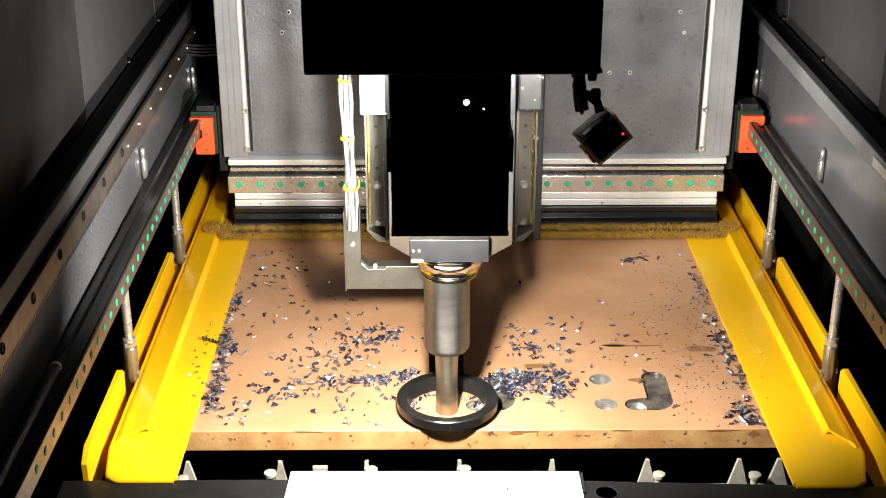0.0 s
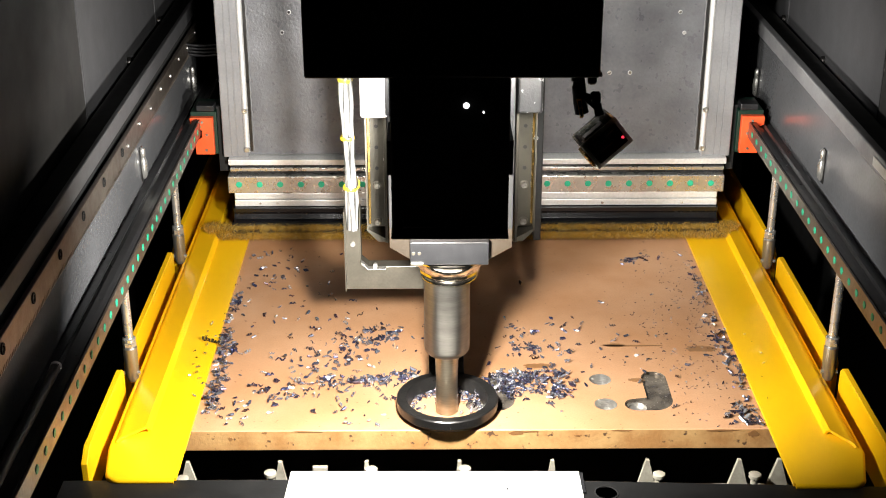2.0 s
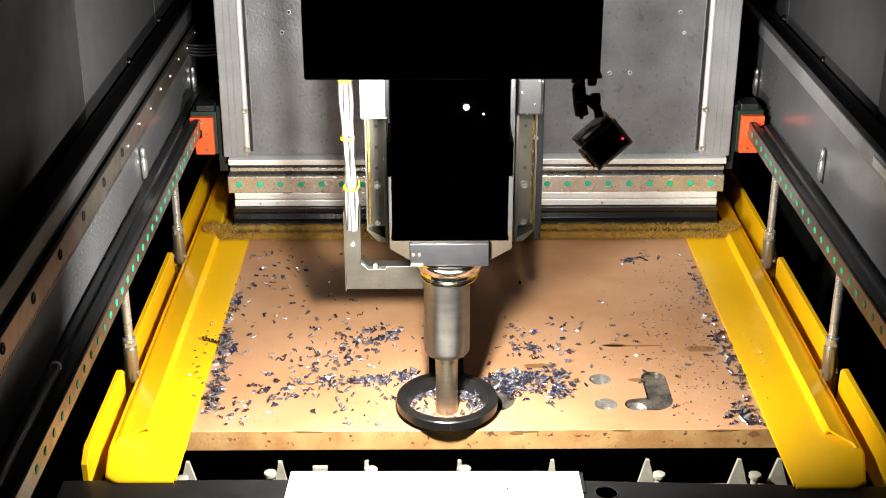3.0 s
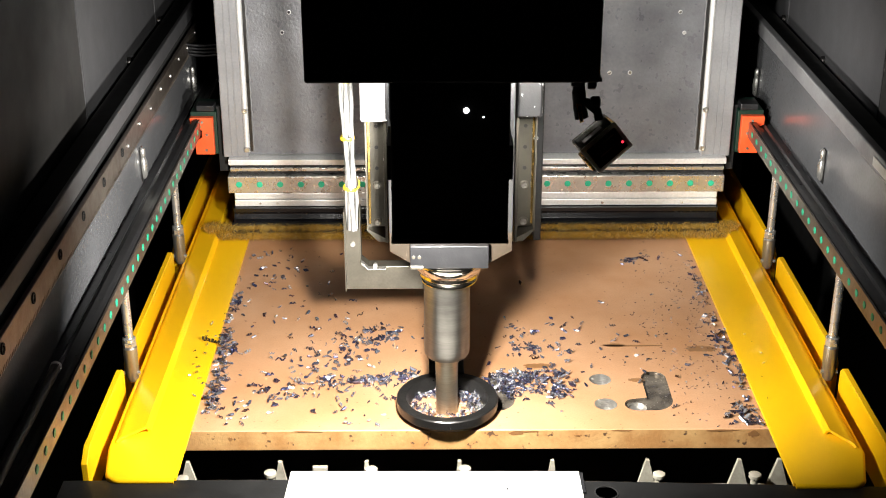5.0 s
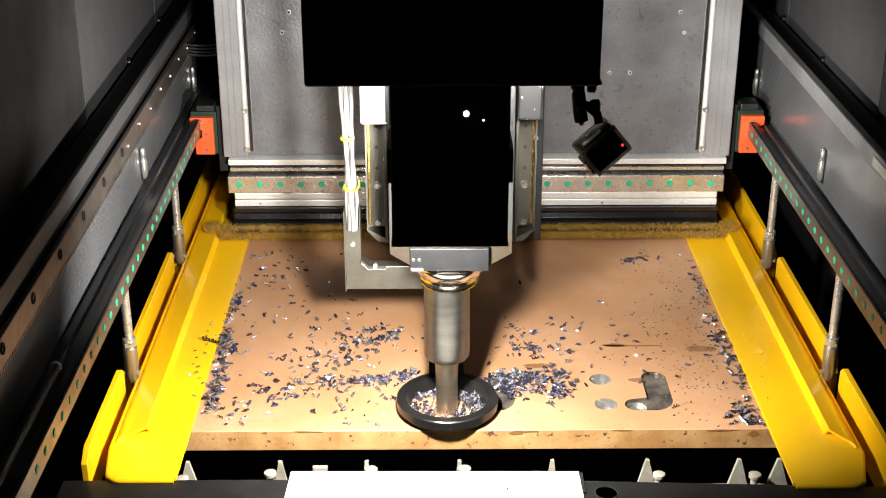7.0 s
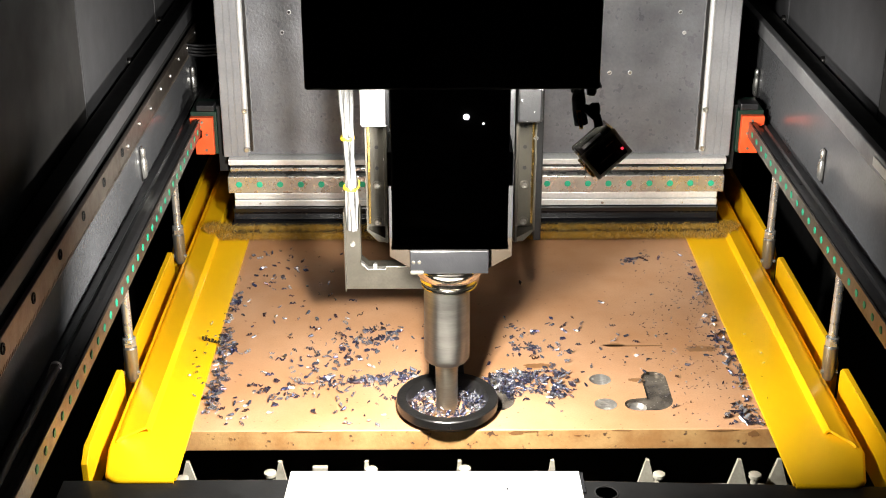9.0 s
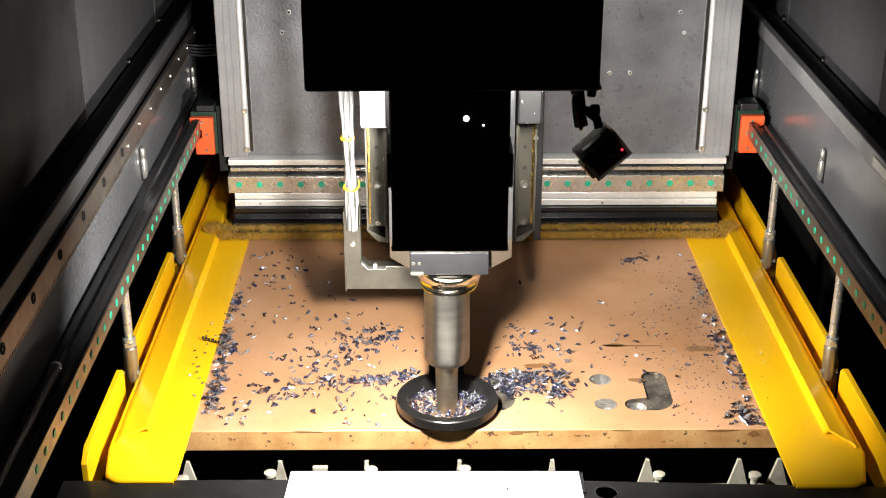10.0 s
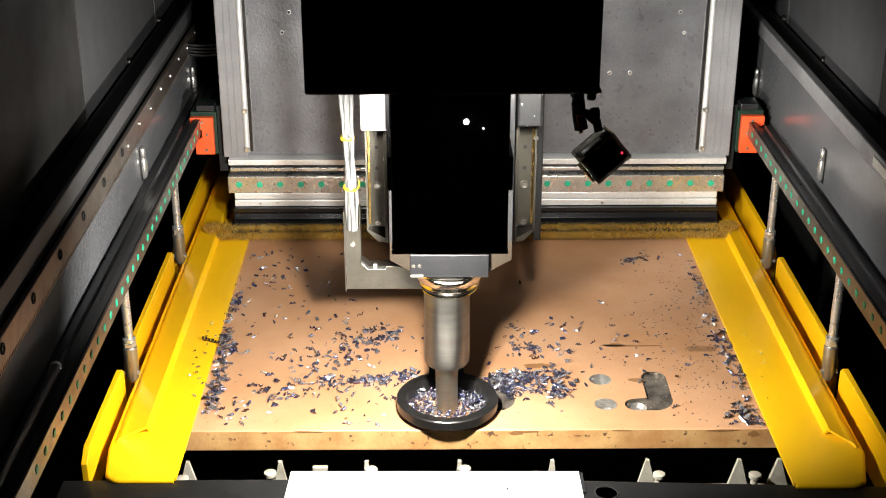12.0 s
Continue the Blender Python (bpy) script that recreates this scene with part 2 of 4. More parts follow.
# ---------------------------------------------------------------- hall round the machine
structure("floor", box(-4, 4.2, -5, 5, -1.0, -0.9), M_FLOOR, "dark concrete workshop floor under the machine", "floor")
structure("wall_south", box(-4, 4.2, -5.1, -5.0, -0.9, 3.4), M_HALL, "plain grey workshop wall behind the machine", "wall")
structure("wall_north", box(-4, 4.2, 5.0, 5.1, -0.9, 3.4), M_HALL, "plain grey workshop wall beyond the gantry", "wall")
structure("wall_west", box(-4.1, -4.0, -5, 5, -0.9, 3.4), M_HALL, "plain grey workshop wall beside the machine", "wall")
structure("wall_east", box(4.2, 4.3, -5, 5, -0.9, 3.4), M_HALL, "plain grey workshop wall beside the machine", "wall")
structure("ceiling", box(-4.1, 4.3, -5.1, 5.1, 3.4, 3.5), M_HALL, "plain grey workshop ceiling above the machine", "ceiling")

XC = 0.0915     # middle of the machine

# ---------------------------------------------------------------- side enclosure walls
MIDDLE = {-1: 0.0915, 1: 0.108}     # each side's middle, offset to fit the camera's view
for s in (-1, 1):
    def sx(d, s=s):
        return MIDDLE[s] + s * d
    w = thing("enclosure_wall_" + ("left" if s < 0 else "right"), (sx(0.76), 0.6, 0.0), "dark grey sheet-metal enclosure wall in bolted panels", "wall", "", "structure")
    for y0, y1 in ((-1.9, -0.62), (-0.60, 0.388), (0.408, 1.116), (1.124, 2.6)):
        # the nearer panels are coloured dark to stand for their shade
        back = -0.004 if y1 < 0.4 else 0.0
        part("panel", box(*sorted((sx(0.752 + back), sx(0.79 + back))), y0, y1, 0.43, 2.3), M_WALL_SHADED if back else M_WALL, w, "wall panel coloured dark for its shade" if back else "")
    # black strip fills the panel gap, its shade put into the colour
    part("gap_shade_strip", box(*sorted((sx(0.7535), sx(0.79))), 0.3882, 0.4078, 0.43, 2.3), M_BLACK, w, "black strip for the shade in the gap between panels")
    part("backing", box(*sorted((sx(0.88), sx(0.91))), -1.9, 2.6, -0.9, 2.3), M_BLACK, w)
    # scalloped foot flange under the panels
    for y0, y1 in ((-0.5, 0.36), (0.42, 0.78), (0.80, 1.40), (1.42, 2.5)):
        f = part("foot_flange", prism([(y0, 0.432), (y0 + 0.012, 0.412), (y0 + 0.10, 0.410), (y0 + 0.12, 0.420), (y1 - 0.12, 0.420), (y1 - 0.10, 0.410), (y1 - 0.012, 0.412), (y1, 0.432)], "x", sx(0.742), sx(0.752), 0.001), M_WALL, w)
        for yy in (y0 + 0.05, y1 - 0.05):
            screw((sx(0.742), yy, 0.421), 0.005, TO_RIGHT if s < 0 else TO_LEFT, f, M_STEEL, "bolt")
    for yy in (0.79, 1.15):
        screw((sx(0.752), yy, 0.452), 0.010, TO_RIGHT if s < 0 else TO_LEFT, w, M_DARKST, "bolt")

# ---------------------------------------------------------------- side beams with rail and rack
RAIL_PITCH = 0.0455
EYES = {-1: ((0.495, 0.294), (1.12, 0.279)), 1: ((0.458, 0.299), (1.05, 0.290))}


def side_beam(s):
    def sx(d):
        return MIDDLE[s] + s * d

    def slab(a, b, y0, y1, z0, z1, bevel=0.0):
        return box(*sorted((sx(a), sx(b))), y0, y1, z0, z1, bevel)
    inward = TO_RIGHT if s < 0 else TO_LEFT
    t = thing("side_beam", (sx(0.75), 0.5, -0.9), "dark grey painted side beam carrying a linear rail and gear rack", "machine beam", "side beams of the gantry")
    top, dz = (0.424, 0.0) if s < 0 else (0.434, -0.010)
    part("beam", slab(0.677, 0.80, -1.6, 2.6, 0.24, top, 0.003), M_BEAM, t)
    # black sheet added to keep the shaded space below the rail dark
    part("dark_backdrop", slab(0.77, 0.79, -1.6, 2.6, 0.08, 0.24), M_BLACK, t, "black sheet added for the dark space under the rail")
    part("leg", slab(0.79, 0.87, -1.0, -0.8, -0.9, 0.24, 0.004), M_BEAM, t)
    part("leg", slab(0.79, 0.87, 1.9, 2.1, -0.9, 0.24, 0.004), M_BEAM, t)
    if s < 0:
        # slab coloured black to stand for the dark gap above the rack
        part("gap_slab", slab(0.684, 0.742, -1.6, 2.6, top, top + 0.020, 0.002), M_BLACK, t, "black slab for the dark gap above the rack")
        # the left edge strip has a darker grey than the right one
        part("top_strip", slab(0.681, 0.690, -1.6, 2.6, top + 0.018, top + 0.052, 0.002), M_WALL, t, "darker grey edge strip")
        part("lid", slab(0.690, 0.742, -1.6, 2.6, top + 0.020, top + 0.030), M_BLACK, t)
    else:
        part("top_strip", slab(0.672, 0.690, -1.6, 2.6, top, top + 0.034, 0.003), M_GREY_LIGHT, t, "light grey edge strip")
        part("lid", slab(0.690, 0.742, -1.6, 2.6, top, top + 0.018), M_BLACK, t)
    # rail: body with a groove on its upper flank
    rail = prism([(sx(0.677), 0.252), (sx(0.62), 0.262), (sx(0.622), 0.300), (sx(0.632), 0.299), (sx(0.638), 0.288), (sx(0.650), 0.288), (sx(0.654), 0.292), (sx(0.660), 0.284), (sx(0.677), 0.281)], "y", -1.6, 2.6)
    rail.transform(Matrix.Translation((0, 0, dz)))
    r = part("linear_rail", rail, M_RUBBER, t, "black-flanked guide rail")
    part("rail_face", slab(0.6165, 0.6205, -1.6, 2.6, 0.262 + dz, 0.299 + dz, 0.001), M_RACK, r, "bright ground running face")
    for k in range(32):
        y = -0.55 + k * RAIL_PITCH
        part("hole_cap", lathe([(0.0068, -0.002), (0.0068, 0.0008), (0.005, 0.0012)], (sx(0.6165), y, 0.2805 + dz), 14, None, inward), M_GREEN, r)
    if s < 0:
        # rack with teeth along its lower edge
        k = part("gear_rack", slab(0.669, 0.677, -1.6, 2.6, 0.391, 0.4315, 0.0015), M_RACK, t, "oily steel gear rack with toothed lower edge")
        bm = bmesh.new()
        for i in range(330):
            y = -0.6 + i * 0.0072
            prism([(y, 0.392), (y + 0.0046, 0.392), (y + 0.0036, 0.384), (y + 0.001, 0.384)], "x", sx(0.669), sx(0.677), 0, bm)
        part("rack_teeth", bm, M_RACK, k, "", "stuff")
        for i in range(7):
            part("rack_bolt", lathe([(0.0085, -0.001), (0.0085, 0.002), (0.005, 0.002), (0.005, -0.0005)], (sx(0.669), -0.62 + i * 0.155, 0.416), 16, None, inward), M_BLACK, k)
        for i in range(9):
            screw((sx(0.669), 0.36 + i * 0.115, 0.411 + 0.006 * (i % 2)), 0.0038, inward, k, M_STEEL, "pin")
    else:
        # a brighter patch on the right edge strip
        part("bright_patch", slab(0.670, 0.673, -0.10, 0.16, 0.442, 0.460, 0.001), M_ALU, t, "small bright patch on the edge strip")
    for y, z in EYES[s]:
        at = (sx(0.673), y, z)
        e = part("lifting_eye", lathe([(0.003, 0.0), (0.007, 0.006), (0.0085, 0.020), (0.0085, 0.036), (0.006, 0.044), (0.004, 0.046)], at, 18), M_STEEL, t, "polished steel lifting eye", "", True)
        part("eye_bolt", lathe([(0.005, 0.046), (0.0062, 0.049), (0.0062, 0.062), (0.003, 0.066)], at, 12), M_STEEL, e, "", "", True)
        part("eye_plate", box(*sorted((sx(0.6745), sx(0.6775))), y - 0.010, y + 0.010, z - 0.004, z + 0.066, 0.001), M_DARKST, e)
    return t


for s in (-1, 1):
    side_beam(s)

# tube and bright tip added in place of the rail ledge's highlight
t = thing("ledge_highlight_tube", (-0.553, -0.6, 0.302), "glossy black tube drawn for the highlight along the rail ledge", "pipe")
part("pipe", rod((-0.553, -1.5, 0.311), (-0.553, -0.33, 0.311), 0.008, 16), M_RUBBER, t, "", "", True)
part("end_cap", lathe([(0.008, 0), (0.0088, 0.001), (0.0088, 0.007), (0.006, 0.009)], (-0.553, -0.330, 0.311), 16, None, Matrix.Rotation(radians(-90), 4, "X")), M_STEEL, t, "", "", True)
t = thing("hanging_cables", (-0.50, 1.02, 0.42), "few dark cables sagging beside the gantry upright", "cables")
for k in range(4):
    part("cable", tube([(-0.60 + 0.02 * i, 1.05 + 0.004 * k, 0.424 - 0.009 * k - 0.008 * math.sin(math.pi * i / 6)) for i in range(7)], 0.003, 8), M_RUBBER, t, "", "", True)

# ---------------------------------------------------------------- yellow clamping trays
def clamp_tray(inner, crease, corner, outer_edge, outer, front, cut, rods):
    """A flat floor sheet with a rolled outer edge, and a raised cover sheet that falls from its crease to that edge."""
    s = -1 if inner < 0 else 1
    t = thing("clamping_tray", ((inner + outer_edge) / 2, 0.4, 0.0), "glossy yellow bent-sheet clamping tray resting on the plate edge", "clamp tray", "yellow clamping trays")
    y0 = front
    bend = [math.pi / 2 * i / 8 for i in range(9)]
    side = [(corner - s * 0.022 + s * 0.022 * math.sin(a), y0 + 0.022 - 0.022 * math.cos(a)) for a in bend] + [(outer_edge, cut[1] - 0.012), (outer_edge, 1.5)]
    part("floor_sheet", prism([(inner, y0)] + side + [(inner, 1.5)], "z", 0.001, 0.0068), M_YELLOW, t)
    part("rolled_edge", tube([(inner + s * 0.004, y0, 0.0012), (corner - s * 0.03, y0, 0.0012)] + [(x, y, 0.0012) for x, y in side], 0.0058, 12), M_YELLOW, t, "", "", True)
    # the cover: a short riser at the crease, a gentle fall, and a round shoulder down over the side
    hi, ru = 0.0215, 0.015
    e = outer_edge - s * ru
    line = [(crease, 0.0066), (crease + s * 0.0025, 0.0160), (crease + s * 0.0065, hi)]
    line += [(crease + s * 0.0065 + (e - crease - s * 0.0065) * k / 4, hi - 0.008 * k / 4) for k in range(1, 5)]
    line += [(e + s * ru * math.sin(a), hi - 0.008 - ru + ru * math.cos(a)) for a in bend[1:]] + [(outer_edge, -0.022)]
    bm = bmesh.new()
    rows = []
    for k, (x, z) in enumerate(line):
        u = min(1.0, k / 9)
        dent = 0.0006 if 2 < k < 8 else 0.0
        rows.append([bm.verts.new((x, y, z + dent * math.sin(y * 13 + k))) for y in (cut[0] + (cut[1] - cut[0]) * u, 0.08, 0.2, 0.33, 0.46, 0.6, 0.75, 0.9, 1.5)])
    for a, b in zip(rows, rows[1:]):
        for k in range(len(a) - 1):
            bm.faces.new((a[k], a[k + 1], b[k + 1], b[k]))
    bmesh.ops.recalc_face_normals(bm, faces=bm.faces)
    if sum(f.normal.z for f in bm.faces) < 0:
        bmesh.ops.reverse_faces(bm, faces=bm.faces)
    bmesh.ops.solidify(bm, geom=bm.faces[:], thickness=0.0045)
    part("cover_sheet", bm, M_YELLOW, t, "", "", True)
    # outer guard in stretches between the cylinders
    for ya, yb in ((y0 + 0.012, rods[0][1] - 0.022), (rods[0][1] + 0.022, rods[1][1] - 0.022), (rods[1][1] + 0.022, 1.5)):
        lo = -0.055
        poly = [(ya, lo), (ya, 0.026), (ya + 0.03, 0.045), (yb - 0.012, 0.045), (yb, 0.034), (yb, lo)]
        part("outer_guard", prism(poly, "x", outer - 0.0055, outer + 0.0055, 0.0012), M_YELLOW, t)
    for x, y in rods:
        c = thing("clamp_cylinder", (x, y, 0.05), "steel clamping cylinder rod with hex nut and fork foot", "cylinder", "clamping cylinders")
        part("piston_rod", rod((x, y, 0.08), (x, y, 0.262), 0.0085, 18), M_STEEL, c, "", "", True)
        part("lock_nut", lathe([(0.011, 0.076), (0.0128, 0.078), (0.0128, 0.086), (0.011, 0.088)], (x, y, 0), 6), M_STEEL, c)
        part("collar", lathe([(0.0125, 0.088), (0.0125, 0.094), (0.0105, 0.096)], (x, y, 0), 20), M_STEEL, c, "", "", True)
        f = part("fork_foot", lathe([(0.009, 0.004), (0.013, 0.016), (0.0135, 0.074), (0.011, 0.077)], (x, y, 0), 20), M_DULL, c, "", "", True)
        part("pivot_pin", rod((x - 0.016, y - 0.004, 0.022), (x + 0.016, y - 0.004, 0.022), 0.004, 10), M_STEEL, f)


clamp_tray(-0.4293, -0.4985, -0.547, -0.558, -0.584, -0.158, (-0.010, -0.050), ((-0.5685, 0.180), (-0.5685, 0.718)))
clamp_tray(0.6005, 0.6915, 0.722, 0.742, 0.773, -0.184, (-0.030, -0.078), ((0.7525, 0.172), (0.7525, 0.680)))

# ---------------------------------------------------------------- steel plate with drilled and milled features
DRILL_X, DRILL_Y = 0.0265, 0.070


def plate():
    bm = box(-0.47, 0.63, 0.0, 1.9, -0.041, 0.0, 0.0014, None, 1)
    for f in bm.faces:
        f.material_index = 1 if abs(f.normal.z) < 0.5 else 0
    ob = part("steel_plate", bm, [M_PLATE, M_PLATE_EDGE, M_BORE, M_OIL])
    cuts = []

    def cutter(bm, index):
        bmesh.ops.recalc_face_normals(bm, faces=bm.faces)
        me = bpy.data.meshes.new("cut")
        bm.to_mesh(me)
        bm.free()
        for m in (M_PLATE, M_PLATE_EDGE, M_BORE, M_OIL):
            me.materials.append(m)
        for p in me.polygons:
            p.material_index = index
        cuts.append(new("cut", me))

    for x, y, depth in ((0.3205, 0.181, 0.030), (0.3205, 0.0885, 0.030), (DRILL_X, DRILL_Y, 0.038)):
        cutter(lathe([(0.0211 - 0.0005 * (k % 2), -depth + (depth + 0.001) * k / 15) for k in range(16)] + [(0.0209, 0.01)], (x, y, 0), 40), 2)
    for dx in (0.0, -0.294):
        # hook-shaped milled pocket: a bar with round ends and an upright
        pts = []
        for i in range(13):
            a = math.pi * i / 12
            pts.append((0.4235 + 0.0235 * math.cos(a), 0.187 + 0.0235 * math.sin(a)))
        for i in range(13):
            a = math.pi / 2 + math.pi * i / 12
            pts.append((0.379 + 0.0235 * math.cos(a), 0.0865 + 0.0215 * math.sin(a)))
        for i in range(1, 9):
            a = -math.pi / 2 + math.pi / 2 * i / 8
            pts.append((0.4070 + 0.0400 * math.cos(a), 0.1050 + 0.0400 * math.sin(a)))
        pts = [(x + dx, y) for x, y in pts]
        pts[13] = (0.400 + dx, 0.112)
        cutter(prism(pts, "z", -0.006, 0.01), 3)
        cutter(lathe([(0.0175, -0.012), (0.0175, 0.01)], (0.379 + dx, 0.0865, 0), 32), 2)
    for c in cuts:
        m = ob.modifiers.new("cut", "BOOLEAN")
        m.operation, m.solver, m.object = "DIFFERENCE", "EXACT", c
    me = bpy.data.meshes.new_from_object(ob.evaluated_get(bpy.context.evaluated_depsgraph_get()))
    ob.modifiers.clear()
    old = ob.data
    ob.data = me
    bpy.data.meshes.remove(old)
    for c in cuts:
        bpy.data.objects.remove(c)
    rng = random.Random(3)
    for cx, cy, rx, ry in ((0.400, 0.317, 0.062, 0.0035), (0.364, 0.3185, 0.022, 0.0075), (0.534, 0.302, 0.030, 0.013), (0.389, 0.178, 0.016, 0.007), (0.205, 0.235, 0.028, 0.010)):
        pts = []
        for i in range(28):
            a = 2 * math.pi * i / 28
            k = 0.8 + 0.35 * rng.random()
            pts.append((cx + rx * k * math.cos(a), cy + ry * k * math.sin(a)))
        part("oil_stain", prism(pts, "z", 0.0001, 0.0004), M_STAIN, ob, "thin brown oil stain")
    for cx, cz, w, h in ((0.150, -0.006, 0.012, 0.006), (0.172, -0.003, 0.020, 0.002), (-0.22, -0.002, 0.030, 0.0016), (-0.30, -0.004, 0.006, 0.003), (0.34, -0.002, 0.020, 0.0014),
                         (0.52, -0.003, 0.030, 0.0022), (0.575, -0.010, 0.009, 0.008), (-0.36, -0.016, 0.004, 0.005), (0.26, -0.012, 0.008, 0.0014)):
        pts = [(cx + w * (0.7 + 0.5 * rng.random()) * math.cos(2 * math.pi * i / 14), cz + h * (0.5 + 0.6 * rng.random()) * math.sin(2 * math.pi * i / 14)) for i in range(14)]
        part("scale_nick", prism(pts, "y", -0.0008, 0.0006), M_STAIN, ob, "dark nick of mill scale")
    return tagged(ob, "rust-brown mild steel plate with drilled holes and milled pockets", "steel plate")


plate()

# support slats under the plate, with pointed teeth
def support_slat(y):
    t = thing("support_slat", (XC, y, -0.9), "grey steel support slat with pointed teeth under the plate", "support slat", "plate support slats")
    part("slat", box(-0.46, 0.64, y - 0.004, y + 0.004, -0.9, -0.095), M_SLAT, t)
    for x, w in ((-0.434, 0.013), (-0.27, 0.009), (-0.117, 0.004), (0.048, 0.004), (0.213, 0.006), (0.382, 0.0125), (0.546, 0.014), (0.617, 0.015)):
        part("tooth", prism([(x - w - 0.004, -0.096), (x + w + 0.004, -0.096), (x + 0.003, -0.0415), (x - 0.003, -0.0415)], "y", y - 0.004, y + 0.004), M_SLAT, t)
    for x, h in ((-0.287, -0.055), (-0.443, -0.066), (0.402, -0.062), (0.573, -0.064), (0.057, -0.048), (-0.108, -0.049)):
        part("stud", lathe([(0.007, -0.10), (0.007, h - 0.008), (0.011, h - 0.007), (0.011, h - 0.001), (0.009, h)], (x, y - 0.012, 0), 16), M_SLAT, t, "", "", True)
    part("spacer_block", box(-0.212, -0.186, y - 0.012, y - 0.004, -0.10, -0.047, 0.001), M_SLAT, t)


support_slat(-0.035)

# ---------------------------------------------------------------- front crossbar and the white sheet on it
t = thing("front_crossbar", (XC, -0.4, -0.9), "black painted machine crossbar in front of the plate", "crossbar")
bm = prism([(-0.62, -0.152), (-0.2445, -0.152), (0.25, -0.160), (0.82, -0.186), (0.82, -0.62), (-0.62, -0.62)], "z", -0.06, -0.001, 0.002)
part("bar", bm, M_BAR, t)
part("post", box(-0.60, -0.50, -0.60, -0.30, -0.9, -0.06), M_RUBBER, t)
part("post", box(0.70, 0.80, -0.60, -0.30, -0.9, -0.06), M_RUBBER, t)
part("round_recess", lathe([(0.0205, -0.003), (0.0205, 0.0006), (0.018, 0.0008), (0.0175, -0.001)], (0.2875, -0.198, 0), 32), M_BLACK, t, "black round port")
t = thing("white_sheet", (0.004, -0.3, 0.0), "white painted flat cover plate lying on the crossbar", "cover plate")
part("sheet", prism([(-0.2393, -0.134), (0.2471, -0.138), (0.2530, -0.46), (-0.2560, -0.46)], "z", 0.0, 0.003, 0.0008), M_WHITE, t)
part("corner_cap", box(0.247, 0.2535, -0.20, -0.142, 0.0, 0.0028, 0.0005), M_RUBBER, t)
part("hole", lathe([(0.0028, 0.0005), (0.0028, 0.0034), (0.001, 0.0034)], (0.124, -0.190, 0), 14), M_BLACK, t)

# ---------------------------------------------------------------- gantry bridge
GY = 0.87
t = thing("gantry_bridge", (XC, 1.05, 0.2), "grey painted gantry bridge plate with welded uprights and guide rail", "gantry")
GANTRY = t
part("face_plate", box(-0.43, 0.635, GY + 0.012, GY + 0.06, 0.205, 1.6), M_GREY, t, "mottled dark grey face plate")
for a, b, w in ((-0.479, -0.421, -0.4235), (0.622, 0.690, 0.6245)):
    u = part("upright", box(a, b, GY, GY + 0.10, 0.201, 1.6, 0.003), M_GREY_LIGHT, t, "light grey welded upright")
    mid = (a + b) / 2
    inward = 1 if a < 0 else -1
    for off in (-0.010, 0.004):
        pts = [(mid + inward * off + 0.0007 * math.sin(i * 1.7 + off * 900), GY - 0.0002, 0.204 + i * 0.012) for i in range(90)]
        part("weld_seam", tube(pts, 0.0013, 6), M_GREY_LIGHT, u, "fine bright weld seam", "", True)
    part("edge_flat", lathe([(0.0066, 0.215), (0.0066, 1.6)], (w, GY + 0.001, 0), 20), M_ALU, u, "bright half-round edge bar", "", True)
    # no groove is cut: a raised dark strip stands for its shade
    part("groove_shade_strip", box(*sorted((w + inward * 0.006, w + inward * 0.0125)), GY + 0.004, GY + 0.0118, 0.215, 1.6), M_DARKST, u, "dark strip for the groove's shade beside the bar")
    part("weld_seam", tube([(w + inward * 0.0135 + 0.0008 * math.sin(i * 2.3), GY + 0.0118, 0.215 + i * 0.010) for i in range(110)], 0.0014, 6), M_GREY_LIGHT, u, "", "", True)
    for z in (0.222, 0.315, 0.60):
        screw((w, GY - 0.0055, z), 0.0062, TO_FRONT, u, M_STEEL)
for x, z in ((-0.332, 0.4924), (-0.3148, 0.5383), (0.404, 0.398), (0.45, 0.398), (0.567, 0.49), (0.555, 0.537)):
    hole = part("tapped_hole", lathe([(0.0046, -0.001), (0.0046, 0.0012), (0.0036, 0.0014), (0.0034, -0.0005)], (x, GY + 0.012, z), 14, None, TO_FRONT, True), M_ALU, t)
    # disc colour stands for the hole's shade (left) and its highlight (right)
    part("hole_tone_disc", lathe([(0.0036, -0.0006), (0.0036, 0.0009), (0.002, 0.0009)], (x, GY + 0.012, z), 12, None, TO_FRONT), M_BLACK if x < 0 else M_STEEL, hole)
part("ledge", prism([(GY + 0.02, 0.203), (GY - 0.012, 0.199), (GY - 0.012, 0.186), (GY + 0.02, 0.182)], "x", -0.468, 0.682, 0.001), M_ALU, t, "bright aluminium ledge")
part("groove_strip", box(-0.466, 0.680, GY + 0.004, GY + 0.05, 0.160, 0.184, 0.001), M_RUBBER, t, "black grooved strip")
part("groove_lip", box(-0.466, 0.680, GY - 0.004, GY + 0.004, 0.168, 0.176, 0.001), M_STEEL, t)
r = part("linear_rail", box(-0.472, 0.681, GY - 0.012, GY + 0.03, 0.117, 0.158, 0.002), M_STEEL, t, "bright guide rail")
for k in range(24):
    x = -0.4461 + k * 0.04765
    part("hole_cap", lathe([(0.0072, -0.002), (0.0072, 0.0008), (0.0055, 0.0012)], (x, GY - 0.012, 0.1385), 18, None, TO_FRONT), M_GREEN, r, "green plastic hole cap")
part("lower_strip", box(-0.459, 0.668, GY - 0.006, GY + 0.03, 0.0995, 0.1150, 0.0015), M_ALU, t, "bright aluminium strip")
